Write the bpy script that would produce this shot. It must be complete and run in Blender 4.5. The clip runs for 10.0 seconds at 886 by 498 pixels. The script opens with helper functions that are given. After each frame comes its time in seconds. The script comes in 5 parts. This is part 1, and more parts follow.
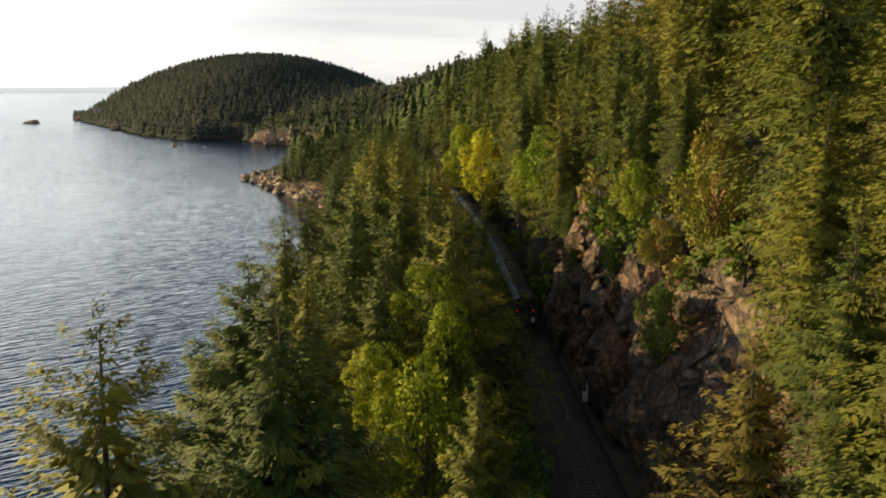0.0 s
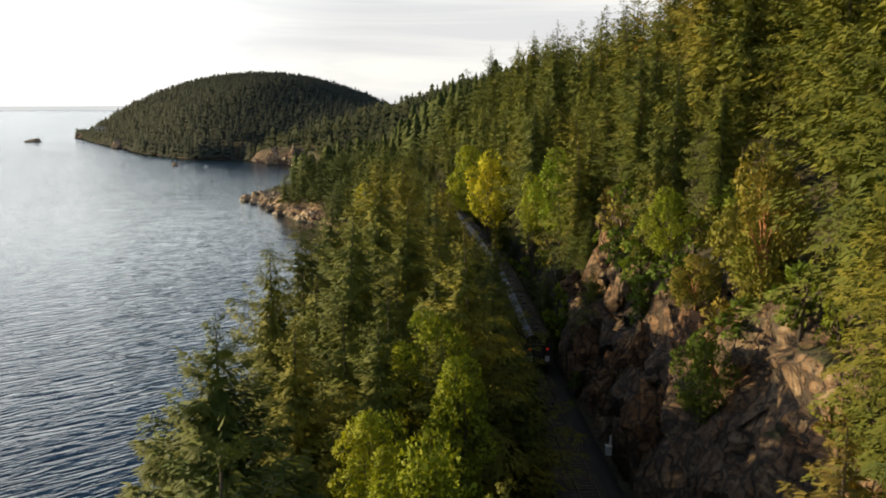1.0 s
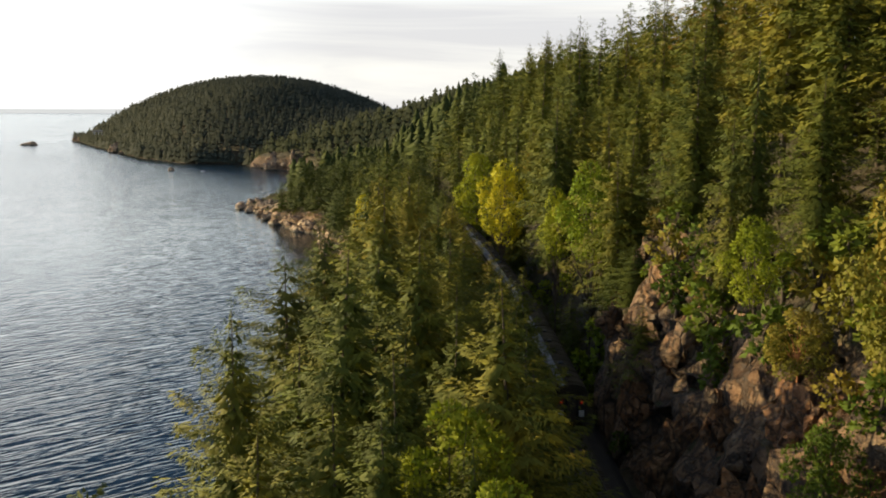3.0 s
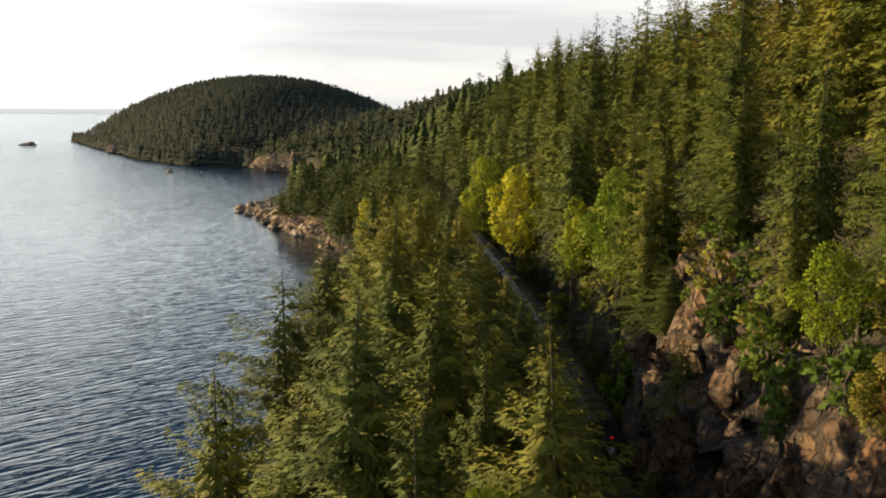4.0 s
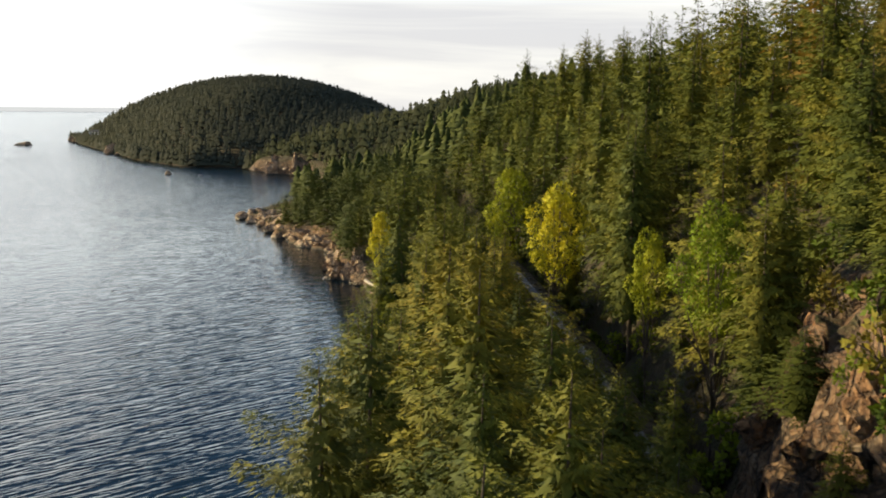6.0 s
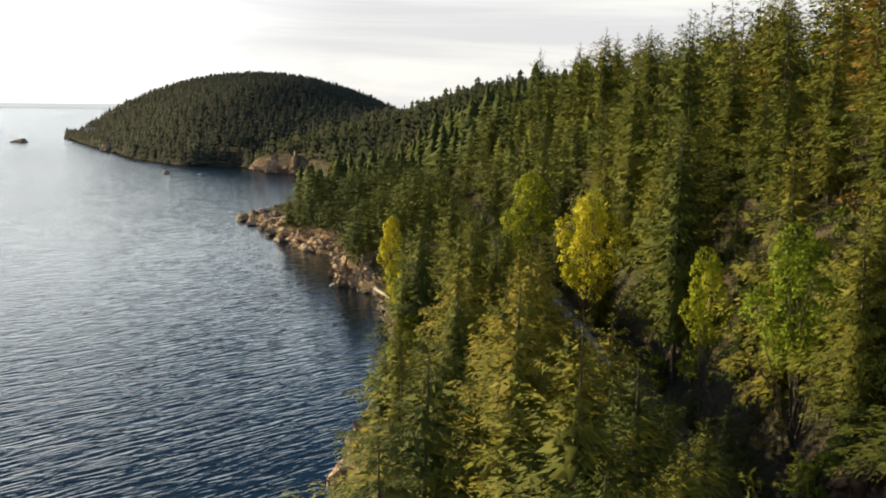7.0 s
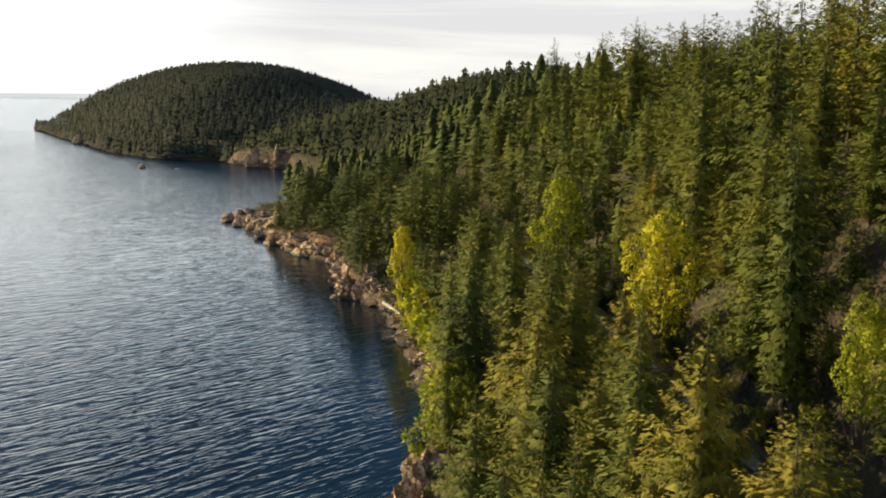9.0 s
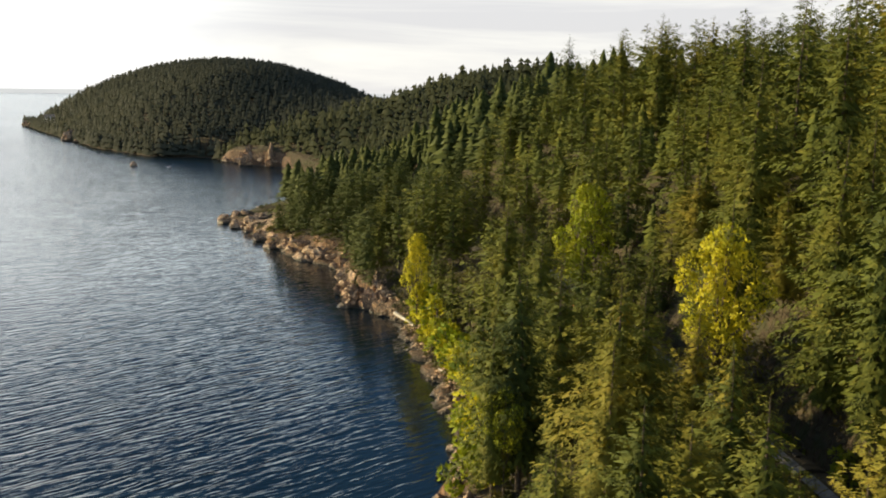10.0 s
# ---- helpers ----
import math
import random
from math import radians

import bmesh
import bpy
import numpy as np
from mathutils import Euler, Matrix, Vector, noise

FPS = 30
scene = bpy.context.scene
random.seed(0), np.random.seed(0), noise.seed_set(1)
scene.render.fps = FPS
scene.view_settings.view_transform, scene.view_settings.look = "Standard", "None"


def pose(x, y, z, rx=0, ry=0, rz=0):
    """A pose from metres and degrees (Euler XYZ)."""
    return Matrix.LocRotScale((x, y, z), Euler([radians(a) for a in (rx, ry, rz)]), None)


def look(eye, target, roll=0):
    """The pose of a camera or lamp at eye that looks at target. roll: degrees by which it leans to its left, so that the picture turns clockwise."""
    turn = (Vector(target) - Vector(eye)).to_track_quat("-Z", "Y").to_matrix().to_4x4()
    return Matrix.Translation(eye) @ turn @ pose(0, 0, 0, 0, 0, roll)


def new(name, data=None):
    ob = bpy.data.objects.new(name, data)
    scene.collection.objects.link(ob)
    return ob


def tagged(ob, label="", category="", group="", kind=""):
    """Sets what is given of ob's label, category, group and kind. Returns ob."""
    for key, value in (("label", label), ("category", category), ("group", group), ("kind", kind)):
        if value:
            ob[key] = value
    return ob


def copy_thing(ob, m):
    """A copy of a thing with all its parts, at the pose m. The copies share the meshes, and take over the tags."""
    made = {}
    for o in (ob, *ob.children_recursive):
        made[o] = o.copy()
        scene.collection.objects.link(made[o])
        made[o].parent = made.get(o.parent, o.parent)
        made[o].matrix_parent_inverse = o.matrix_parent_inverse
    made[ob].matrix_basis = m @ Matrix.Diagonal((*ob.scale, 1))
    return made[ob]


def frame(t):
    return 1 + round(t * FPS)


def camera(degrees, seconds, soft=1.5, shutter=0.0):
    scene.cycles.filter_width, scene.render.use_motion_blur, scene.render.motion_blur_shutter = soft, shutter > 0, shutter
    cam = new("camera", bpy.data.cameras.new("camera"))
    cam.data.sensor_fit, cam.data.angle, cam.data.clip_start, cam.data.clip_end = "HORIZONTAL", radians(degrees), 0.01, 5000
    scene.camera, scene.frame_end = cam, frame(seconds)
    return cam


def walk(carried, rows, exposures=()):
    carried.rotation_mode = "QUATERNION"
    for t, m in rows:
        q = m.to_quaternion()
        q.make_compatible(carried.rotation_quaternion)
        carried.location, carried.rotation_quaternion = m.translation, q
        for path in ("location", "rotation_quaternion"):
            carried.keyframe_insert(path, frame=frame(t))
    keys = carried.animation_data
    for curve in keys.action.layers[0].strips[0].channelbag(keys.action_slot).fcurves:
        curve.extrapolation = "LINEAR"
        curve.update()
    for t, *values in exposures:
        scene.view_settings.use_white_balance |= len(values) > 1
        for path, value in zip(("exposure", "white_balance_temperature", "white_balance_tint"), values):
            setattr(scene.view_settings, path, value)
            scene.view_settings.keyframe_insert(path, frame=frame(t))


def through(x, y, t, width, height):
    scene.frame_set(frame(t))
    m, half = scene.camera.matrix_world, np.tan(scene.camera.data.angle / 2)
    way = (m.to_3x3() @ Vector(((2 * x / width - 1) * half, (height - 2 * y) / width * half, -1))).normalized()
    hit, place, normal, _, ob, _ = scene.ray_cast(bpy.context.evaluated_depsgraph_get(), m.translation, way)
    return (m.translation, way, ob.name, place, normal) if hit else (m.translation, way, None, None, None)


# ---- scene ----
cam = camera(47.6, 10.0, soft=1.9, shutter=0.2)
PATH = [
    (0, (0.143, 0.117, 40.274), (0.121, 2.091, 39.954), -0.2),
    (0.5, (-0.074, 4.906, 40.287), (-0.1, 6.884, 39.988), -0.2),
    (1, (-0.377, 9.615, 40.303), (-0.405, 11.595, 40.02), -0.1),
    (1.5, (-0.74, 14.207, 40.295), (-0.768, 16.188, 40.022), -0.0),
    (2, (-1.068, 18.808, 40.268), (-1.097, 20.789, 39.995), 0.1),
    (2.5, (-1.45, 23.301, 40.217), (-1.479, 25.282, 39.944), 0.2),
    (4, (-3.341, 36.928, 40.605), (-3.371, 38.909, 40.332), 0.3),
    (4.5, (-4.304, 41.468, 40.862), (-4.333, 43.449, 40.59), 0.4),
    (5, (-5.472, 46.122, 41.188), (-5.502, 48.103, 40.915), 0.4),
    (5.5, (-6.791, 50.698, 41.495), (-6.82, 52.679, 41.223), 0.5),
    (7, (-12.206, 64.262, 42.832), (-12.225, 66.242, 42.553), 0.7),
    (7.5, (-14.108, 68.999, 43.178), (-14.115, 70.979, 42.894), 0.7),
    (8, (-16.195, 73.845, 43.531), (-16.185, 75.824, 43.242), 0.7),
    (8.5, (-18.373, 78.726, 43.873), (-18.35, 80.704, 43.579), 0.7),
    (9, (-20.575, 83.689, 44.18), (-20.542, 85.667, 43.881), 0.7),
    (9.5, (-22.928, 88.825, 44.477), (-22.885, 90.802, 44.175), 0.8),
    (10, (-25.424, 94.163, 44.671), (-25.369, 96.139, 44.366), 0.9),
]
walk(cam, [(t, look(eye, target, roll)) for t, eye, target, roll in PATH])
scene.view_settings.exposure = 0.80

# ---- sun and sky: a low evening sun over the water, thin high cloud ----
SUN_AZ, SUN_EL = -70.0, 10.2      # degrees clockwise from +y, degrees above the horizon
sun = new("sun", bpy.data.lights.new("sun", "SUN"))
sun.data.energy, sun.data.angle, sun.data.color = 5.0, radians(0.6), (1.0, 0.78, 0.42)
sun_way = Vector((math.sin(radians(SUN_AZ)) * math.cos(radians(SUN_EL)), math.cos(radians(SUN_AZ)) * math.cos(radians(SUN_EL)), math.sin(radians(SUN_EL))))
sun.matrix_world = look(sun_way * 500 + Vector((0, 200, 0)), (0, 200, 0))

world = bpy.data.worlds.new("sky")
scene.world = world
world.use_nodes = True


class Nodes:
    """Short hand for building a node tree."""

    def __init__(self, tree):
        self.tree = tree
        tree.nodes.clear()

    def add(self, kind, **values):
        node = self.tree.nodes.new("ShaderNode" + kind)
        for key, value in values.items():
            setattr(node, key, value)
        return node

    def link(self, a, b):
        self.tree.links.new(a, b)

    def put(self, socket, value):
        if isinstance(value, bpy.types.NodeSocket):
            self.link(value, socket)
        else:
            socket.default_value = value

    def noise(self, vector, scale, detail=4.0, rough=0.55, dist=0.0):
        n = self.add("TexNoise")
        self.put(n.inputs["Vector"], vector)
        n.inputs["Scale"].default_value, n.inputs["Detail"].default_value = scale, detail
        n.inputs["Roughness"].default_value, n.inputs["Distortion"].default_value = rough, dist
        return n.outputs["Fac"]

    def ramp(self, value, stops):
        r = self.add("ValToRGB")
        self.put(r.inputs["Fac"], value)
        while len(r.color_ramp.elements) < len(stops):
            r.color_ramp.elements.new(0.5)
        for e, (p, c) in zip(r.color_ramp.elements, stops):
            e.position, e.color = p, (*c, 1) if len(c) == 3 else c
        return r.outputs["Color"]

    def grey(self, value, lo, hi, a=0.0, b=1.0, way="LINEAR"):
        m = self.add("MapRange", interpolation_type=way)
        self.put(m.inputs["Value"], value)
        for key, v in (("From Min", lo), ("From Max", hi), ("To Min", a), ("To Max", b)):
            m.inputs[key].default_value = v
        return m.outputs["Result"]

    def math(self, op, a, b=0.0):
        m = self.add("Math", operation=op)
        self.put(m.inputs[0], a)
        self.put(m.inputs[1], b)
        return m.outputs[0]

    def mix(self, fac, a, b, blend="MIX"):
        m = self.add("Mix", data_type="RGBA", blend_type=blend)
        self.put(m.inputs["Factor"], fac)
        self.put(m.inputs["A"], (*a, 1) if isinstance(a, tuple) else a)
        self.put(m.inputs["B"], (*b, 1) if isinstance(b, tuple) else b)
        return m.outputs["Result"]

    def scaled(self, vector, scale):
        m = self.add("Mapping")
        self.link(vector, m.inputs["Vector"])
        m.inputs["Scale"].default_value = scale
        return m.outputs["Vector"]

    def bump(self, height, strength, distance):
        b = self.add("Bump")
        self.link(height, b.inputs["Height"])
        b.inputs["Strength"].default_value, b.inputs["Distance"].default_value = strength, distance
        return b.outputs["Normal"]


n = Nodes(world.node_tree)
sky = n.add("TexSky", sky_type="NISHITA", sun_disc=False)
sky.sun_elevation, sky.sun_rotation = radians(SUN_EL), radians(SUN_AZ % 360)
sky.air_density, sky.dust_density, sky.ozone_density = 1.0, 1.0, 1.5
way = n.add("TexCoord").outputs["Generated"]
lift = n.add("SeparateXYZ")
n.link(way, lift.inputs[0])
streaks = n.noise(n.scaled(way, (1.0, 1.6, 9.0)), 2.2, 5.0, 0.6, 0.8)
low_cloud = n.mix(n.grey(streaks, 0.36, 0.62, 1.0, 0.0), (4.7, 4.65, 4.75), (6.3, 6.2, 5.85))
low_cloud = n.mix(n.grey(lift.outputs["Z"], 0.10, 0.17), low_cloud, (12.6, 14.2, 14.4))      # the veil is brightest a little above the horizon
cloud = n.mix(n.grey(lift.outputs["Z"], 0.16, 0.26), low_cloud, (0.34, 0.92, 1.95))
cloud = n.mix(n.grey(lift.outputs["Z"], 0.60, 0.85), cloud, (2.4, 2.5, 2.5))      # thin high cloud overhead
near_sun = n.add("VectorMath", operation="DOT_PRODUCT")
n.link(way, near_sun.inputs[0])
near_sun.inputs[1].default_value = sun_way
glow = n.math("MULTIPLY", n.grey(near_sun.outputs["Value"], 0.42, 1.05, 0.0, 1.0, "SMOOTHSTEP"), n.grey(lift.outputs["Z"], 0.12, 0.26, 1.0, 0.05))
cloud = n.mix(glow, cloud, (16.0, 16.4, 16.2))
cover = n.grey(lift.outputs["Z"], 0.25, 0.80, 0.92, 0.82)      # the veil thins out towards the zenith
col = n.mix(cover, sky.outputs["Color"], cloud)
bg = n.add("Background")
n.link(col, bg.inputs["Color"])
bg.inputs["Strength"].default_value = 0.10
n.link(bg.outputs["Background"], n.add("OutputWorld").inputs["Surface"])


# ---- materials ----
def material(name):
    m = bpy.data.materials.new(name)
    m.use_nodes = True
    return m, Nodes(m.node_tree)


def finish(n, color, rough=0.8, metal=0.0, normal=None, spec=0.5):
    p = n.add("BsdfPrincipled")
    n.put(p.inputs["Base Color"], (*color, 1) if isinstance(color, tuple) else color)
    n.put(p.inputs["Roughness"], rough)
    p.inputs["Metallic"].default_value = metal
    p.inputs["Specular IOR Level"].default_value = spec
    if normal is not None:
        n.link(normal, p.inputs["Normal"])
    n.link(p.outputs["BSDF"], n.add("OutputMaterial").inputs["Surface"])
    return p


def plain(name, color, rough=0.6, metal=0.0, vary=0.25, scale=3.0, relief=0.0):
    """Paint, metal or plastic with soft stains and a fine grain."""
    m, n = material(name)
    at = n.add("NewGeometry").outputs["Position"]
    stain = n.noise(at, scale, 5.0)
    dark = tuple(c * (1 - vary) for c in color)
    light = tuple(min(1.0, c * (1 + vary * 0.6)) for c in color)
    c = n.mix(n.grey(stain, 0.3, 0.7), dark, light)
    nm = n.bump(n.noise(at, scale * 9, 3.0), 0.4, relief) if relief else None
    finish(n, c, n.grey(stain, 0.3, 0.7, rough * 1.15, rough * 0.85), metal, nm)
    return m


def leaf_material(name, stops, through=0.35, patch=0.16, grain=1.4):
    """Needles or leaves: the colour drifts from tree to tree and from spray to spray; some light goes through."""
    m, n = material(name)
    at = n.add("NewGeometry").outputs["Position"]
    own = n.add("ObjectInfo").outputs["Random"]
    island = n.add("NewGeometry").outputs["Random Per Island"]
    a = n.noise(at, patch, 2.0)
    b = n.noise(at, grain, 3.0)
    f = n.math("ADD", n.math("MULTIPLY", n.grey(a, 0.3, 0.7), 0.30), n.math("MULTIPLY", n.grey(b, 0.25, 0.75), 0.23))
    f = n.math("ADD", f, n.math("MULTIPLY", own, 0.34))
    f = n.math("ADD", f, n.math("MULTIPLY", island, 0.09))
    c = n.ramp(f, stops)
    d = n.add("BsdfPrincipled")
    n.link(c, d.inputs["Base Color"])
    d.inputs["Roughness"].default_value, d.inputs["Specular IOR Level"].default_value = 0.72, 0.15
    t = n.add("BsdfTranslucent")
    n.link(n.mix(1.0, c, (1.0, 1.0, 0.55), "MULTIPLY"), t.inputs["Color"])
    s = n.add("MixShader")
    s.inputs[0].default_value = through
    n.link(d.outputs[0], s.inputs[1])
    n.link(t.outputs[0], s.inputs[2])
    n.link(s.outputs[0], n.add("OutputMaterial").inputs["Surface"])
    return m


NEEDLES = leaf_material("needles", [(0.10, (0.030, 0.050, 0.016)), (0.42, (0.086, 0.104, 0.017)), (0.68, (0.160, 0.150, 0.021)), (0.92, (0.242, 0.184, 0.026))], 0.12)
# headland needles: distance haze and the hillside's shade are put into the colour
HAZED_FAR_NEEDLES = leaf_material("hazed_far_needles", [(0.10, (0.034, 0.042, 0.034)), (0.5, (0.043, 0.051, 0.038)), (0.9, (0.058, 0.062, 0.040))], 0.12, 0.03, 0.12)
# ridge needles: a thinner haze mixed into the olive
HAZED_RIDGE_NEEDLES = leaf_material("hazed_ridge_needles", [(0.10, (0.040, 0.050, 0.028)), (0.5, (0.070, 0.078, 0.036)), (0.9, (0.120, 0.110, 0.044))], 0.15, 0.05, 0.2)
BROWN_NEEDLES = leaf_material("browned_needles", [(0.1, (0.075, 0.085, 0.015)), (0.5, (0.155, 0.122, 0.026)), (0.9, (0.240, 0.138, 0.036))], 0.20)
MAPLE = leaf_material("maple_leaves", [(0.1, (0.110, 0.180, 0.016)), (0.5, (0.215, 0.255, 0.018)), (0.9, (0.370, 0.335, 0.026))], 0.28)
GOLD = leaf_material("turning_maple_leaves", [(0.1, (0.230, 0.265, 0.018)), (0.5, (0.390, 0.380, 0.024)), (0.9, (0.540, 0.450, 0.032))], 0.28)
GREEN = leaf_material("green_leaves", [(0.1, (0.045, 0.080, 0.012)), (0.5, (0.100, 0.145, 0.018)), (0.9, (0.200, 0.215, 0.024))], 0.26)
MADRONE = leaf_material("madrone_leaves", [(0.1, (0.070, 0.090, 0.018)), (0.5, (0.160, 0.155, 0.024)), (0.8, (0.260, 0.190, 0.032)), (0.97, (0.400, 0.180, 0.040))], 0.20)

SPIT_NEEDLES = leaf_material("spit_needles", [(0.10, (0.026, 0.042, 0.014)), (0.5, (0.064, 0.082, 0.020)), (0.9, (0.140, 0.130, 0.026))], 0.15)
SCRUB = leaf_material("scrub_leaves", [(0.1, (0.030, 0.044, 0.012)), (0.5, (0.070, 0.078, 0.018)), (0.75, (0.120, 0.095, 0.030)), (0.95, (0.190, 0.085, 0.035))], 0.25, 0.10, 0.6)
BARK, n = material("bark")
at = n.add("NewGeometry").outputs["Position"]
g = n.noise(n.scaled(at, (6, 6, 1.2)), 1.6, 5.0)
finish(n, n.ramp(g, [(0.3, (0.035, 0.027, 0.020)), (0.7, (0.130, 0.100, 0.075))]), 0.9, 0, n.bump(g, 0.7, 0.05))
RED_BARK, n = material("madrone_bark")
at = n.add("NewGeometry").outputs["Position"]
g = n.noise(at, 1.2, 4.0)
finish(n, n.ramp(g, [(0.3, (0.300, 0.105, 0.040)), (0.7, (0.520, 0.230, 0.090))]), 0.55, 0, n.bump(g, 0.3, 0.02))
SNAG, n = material("weathered_wood")
at = n.add("NewGeometry").outputs["Position"]
g = n.noise(n.scaled(at, (4, 4, 1)), 2.5, 5.0)
finish(n, n.ramp(g, [(0.3, (0.36, 0.33, 0.28)), (0.7, (0.66, 0.62, 0.55))]), 0.8, 0, n.bump(g, 0.5, 0.02))


def rock_nodes(n, at, rust=0.60, tone=1.0):
    big = n.noise(at, 0.22, 4.0, 0.6, 0.4)
    mid = n.noise(n.scaled(at, (1.0, 1.0, 1.7)), 0.9, 6.0, 0.62, 0.7)
    fine = n.noise(at, 6.5, 5.0, 0.65)
    c = n.ramp(mid, [(0.32, (0.055, 0.043, 0.036)), (0.44, (0.200, 0.140, 0.090)), (0.56, (0.400, 0.290, 0.175)), (0.72, (0.600, 0.510, 0.380))])
    c = n.mix(n.grey(big, 0.44 - 0.16 * (rust > 0.7), 0.68 - 0.12 * (rust > 0.7), 0.0, rust), c, n.ramp(fine, [(0.3, (0.210, 0.100, 0.044)), (0.7, (0.330, 0.180, 0.086))]))
    lichen = n.grey(n.noise(at, 1.7, 5.0, 0.7), 0.57, 0.66, 0.0, 0.6)
    c = n.mix(lichen, c, (0.205, 0.195, 0.170))
    bent = n.add("VectorMath", operation="ADD")
    n.link(n.scaled(at, (1.0, 1.0, 0.55)), bent.inputs[0])
    n.link(n.mix(1.0, n.noise(at, 0.9, 3.0), (1.6, 1.2, 0.7), "MULTIPLY"), bent.inputs[1])
    crack = n.add("TexVoronoi", feature="DISTANCE_TO_EDGE")
    n.link(bent.outputs[0], crack.inputs["Vector"])
    crack.inputs["Scale"].default_value = 0.75
    split = n.grey(crack.outputs["Distance"], 0.015, 0.10)
    gap = n.math("MULTIPLY", split, n.grey(n.noise(n.scaled(at, (1.0, 1.0, 0.5)), 0.8, 7.0, 0.7, 1.6), 0.40, 0.47))
    c = n.mix(gap, n.mix(0.75, c, (0.050, 0.040, 0.034)), c)
    c = n.mix(1.0, c, (tone * 1.14, tone * 0.98, tone * 0.84) if rust > 0.8 else (tone, tone, tone * 1.04), "MULTIPLY")
    h = n.math("ADD", n.math("MULTIPLY", mid, 0.9), n.math("ADD", n.math("MULTIPLY", fine, 0.18), n.math("MULTIPLY", gap, 0.55)))
    return c, h


ROCK, n = material("rock")
at = n.add("NewGeometry").outputs["Position"]
c, h = rock_nodes(n, at, 0.45, 1.65)
up = n.add("SeparateXYZ")
n.link(at, up.inputs[0])
wet = n.grey(n.math("ADD", up.outputs["Z"], n.noise(at, 0.8, 3.0)), 0.7, 1.6)
c = n.mix(wet, (0.060, 0.052, 0.040), c)
finish(n, c, n.grey(wet, 0, 1, 0.35, 0.86), 0, n.bump(h, 0.9, 0.5))

CUT_ROCK, n = material("cut_rock")
c, h = rock_nodes(n, n.add("NewGeometry").outputs["Position"], 0.85, 0.80)
finish(n, c, 0.88, 0, n.bump(h, 0.9, 0.5))

GROUND, n = material("forest_floor")
geo = n.add("NewGeometry")
at = geo.outputs["Position"]
rc, rh = rock_nodes(n, at, 0.75, 0.66)
up = n.add("SeparateXYZ")
n.link(at, up.inputs[0])
lie = n.add("SeparateXYZ")
n.link(geo.outputs["Normal"], lie.inputs[0])
moss = n.noise(at, 0.35, 6.0, 0.65)
duff = n.ramp(n.noise(at, 1.3, 6.0, 0.7), [(0.3, (0.026, 0.020, 0.012)), (0.5, (0.062, 0.045, 0.024)), (0.7, (0.050, 0.056, 0.018))])
duff = n.mix(n.grey(moss, 0.5, 0.62, 0, 0.7), duff, (0.042, 0.054, 0.014))
bare = n.grey(n.math("ADD", lie.outputs["Z"], n.math("MULTIPLY", n.math("SUBTRACT", moss, 0.5), 0.8)), 0.72, 0.90, 1.0, 0.0)
rocky = n.add("Attribute", attribute_name="rocky").outputs["Fac"]
bare = n.math("MULTIPLY", n.grey(n.math("ADD", rocky, n.math("MULTIPLY", n.math("SUBTRACT", moss, 0.5), 1.2)), 0.4, 0.6), bare)
low = n.math("MULTIPLY", n.grey(rocky, 0.03, 0.2), n.grey(n.math("ADD", up.outputs["Z"], n.math("MULTIPLY", moss, 1.2)), 1.4, 2.4, 1.0, 0.0))
c = n.mix(n.math("MAXIMUM", bare, low), duff, rc)
wet = n.grey(n.math("ADD", up.outputs["Z"], n.noise(at, 0.8, 3.0)), 0.7, 1.6)
c = n.mix(wet, (0.060, 0.052, 0.040), c)
finish(n, c, 0.9, 0, n.bump(n.math("ADD", rh, moss), 0.9, 0.5))

WATER, n = material("sea_water")
at = n.add("NewGeometry").outputs["Position"]
turn = n.add("Mapping")
n.link(at, turn.inputs["Vector"])
turn.inputs["Rotation"].default_value = (0, 0, radians(-44))
way = turn.outputs["Vector"]
swell = n.noise(n.scaled(way, (0.05, 0.25, 1)), 1.0, 1.0, 0.4, 0.3)
chop = n.noise(n.scaled(way, (0.13, 0.58, 1)), 1.0, 2.0, 0.5, 0.35)
fine = n.noise(n.scaled(way, (0.45, 1.7, 1)), 1.0, 2.0, 0.55, 0.3)
calm = n.grey(n.noise(n.scaled(at, (0.012, 0.004, 1)), 1.0, 3.0), 0.35, 0.65, 0.6, 1.0)
out = n.add("SeparateXYZ")
n.link(at, out.inputs[0])
calm = n.math("MULTIPLY", calm, n.grey(n.math("SUBTRACT", out.outputs["Y"], out.outputs["X"]), 60, 320, 0.54, 0.29))      # calmer further out
calm = n.math("MULTIPLY", calm, n.grey(out.outputs["Y"], 420, 760, 1.0, 1.9))      # but for the open reach before the headland
crest = n.math("POWER", n.math("SUBTRACT", 1.0, n.math("ABSOLUTE", n.math("SUBTRACT", n.math("MULTIPLY", chop, 2.0), 1.0))), 2.0)
h = n.math("ADD", n.math("MULTIPLY", swell, 0.55), n.math("ADD", n.math("MULTIPLY", crest, 0.9), n.math("MULTIPLY", fine, 0.24)))
h = n.math("MULTIPLY", h, n.math("MULTIPLY", calm, n.grey(out.outputs["X"], -50, -24, 1.0, 0.6)))      # and in the lee of the shore
p = finish(n, (0.004, 0.013, 0.022), n.grey(n.math("SUBTRACT", out.outputs["Y"], out.outputs["X"]), 200, 800, 0.06, 0.15), 0, n.bump(h, 1.0, 0.44))
p.inputs["IOR"].default_value = 1.33

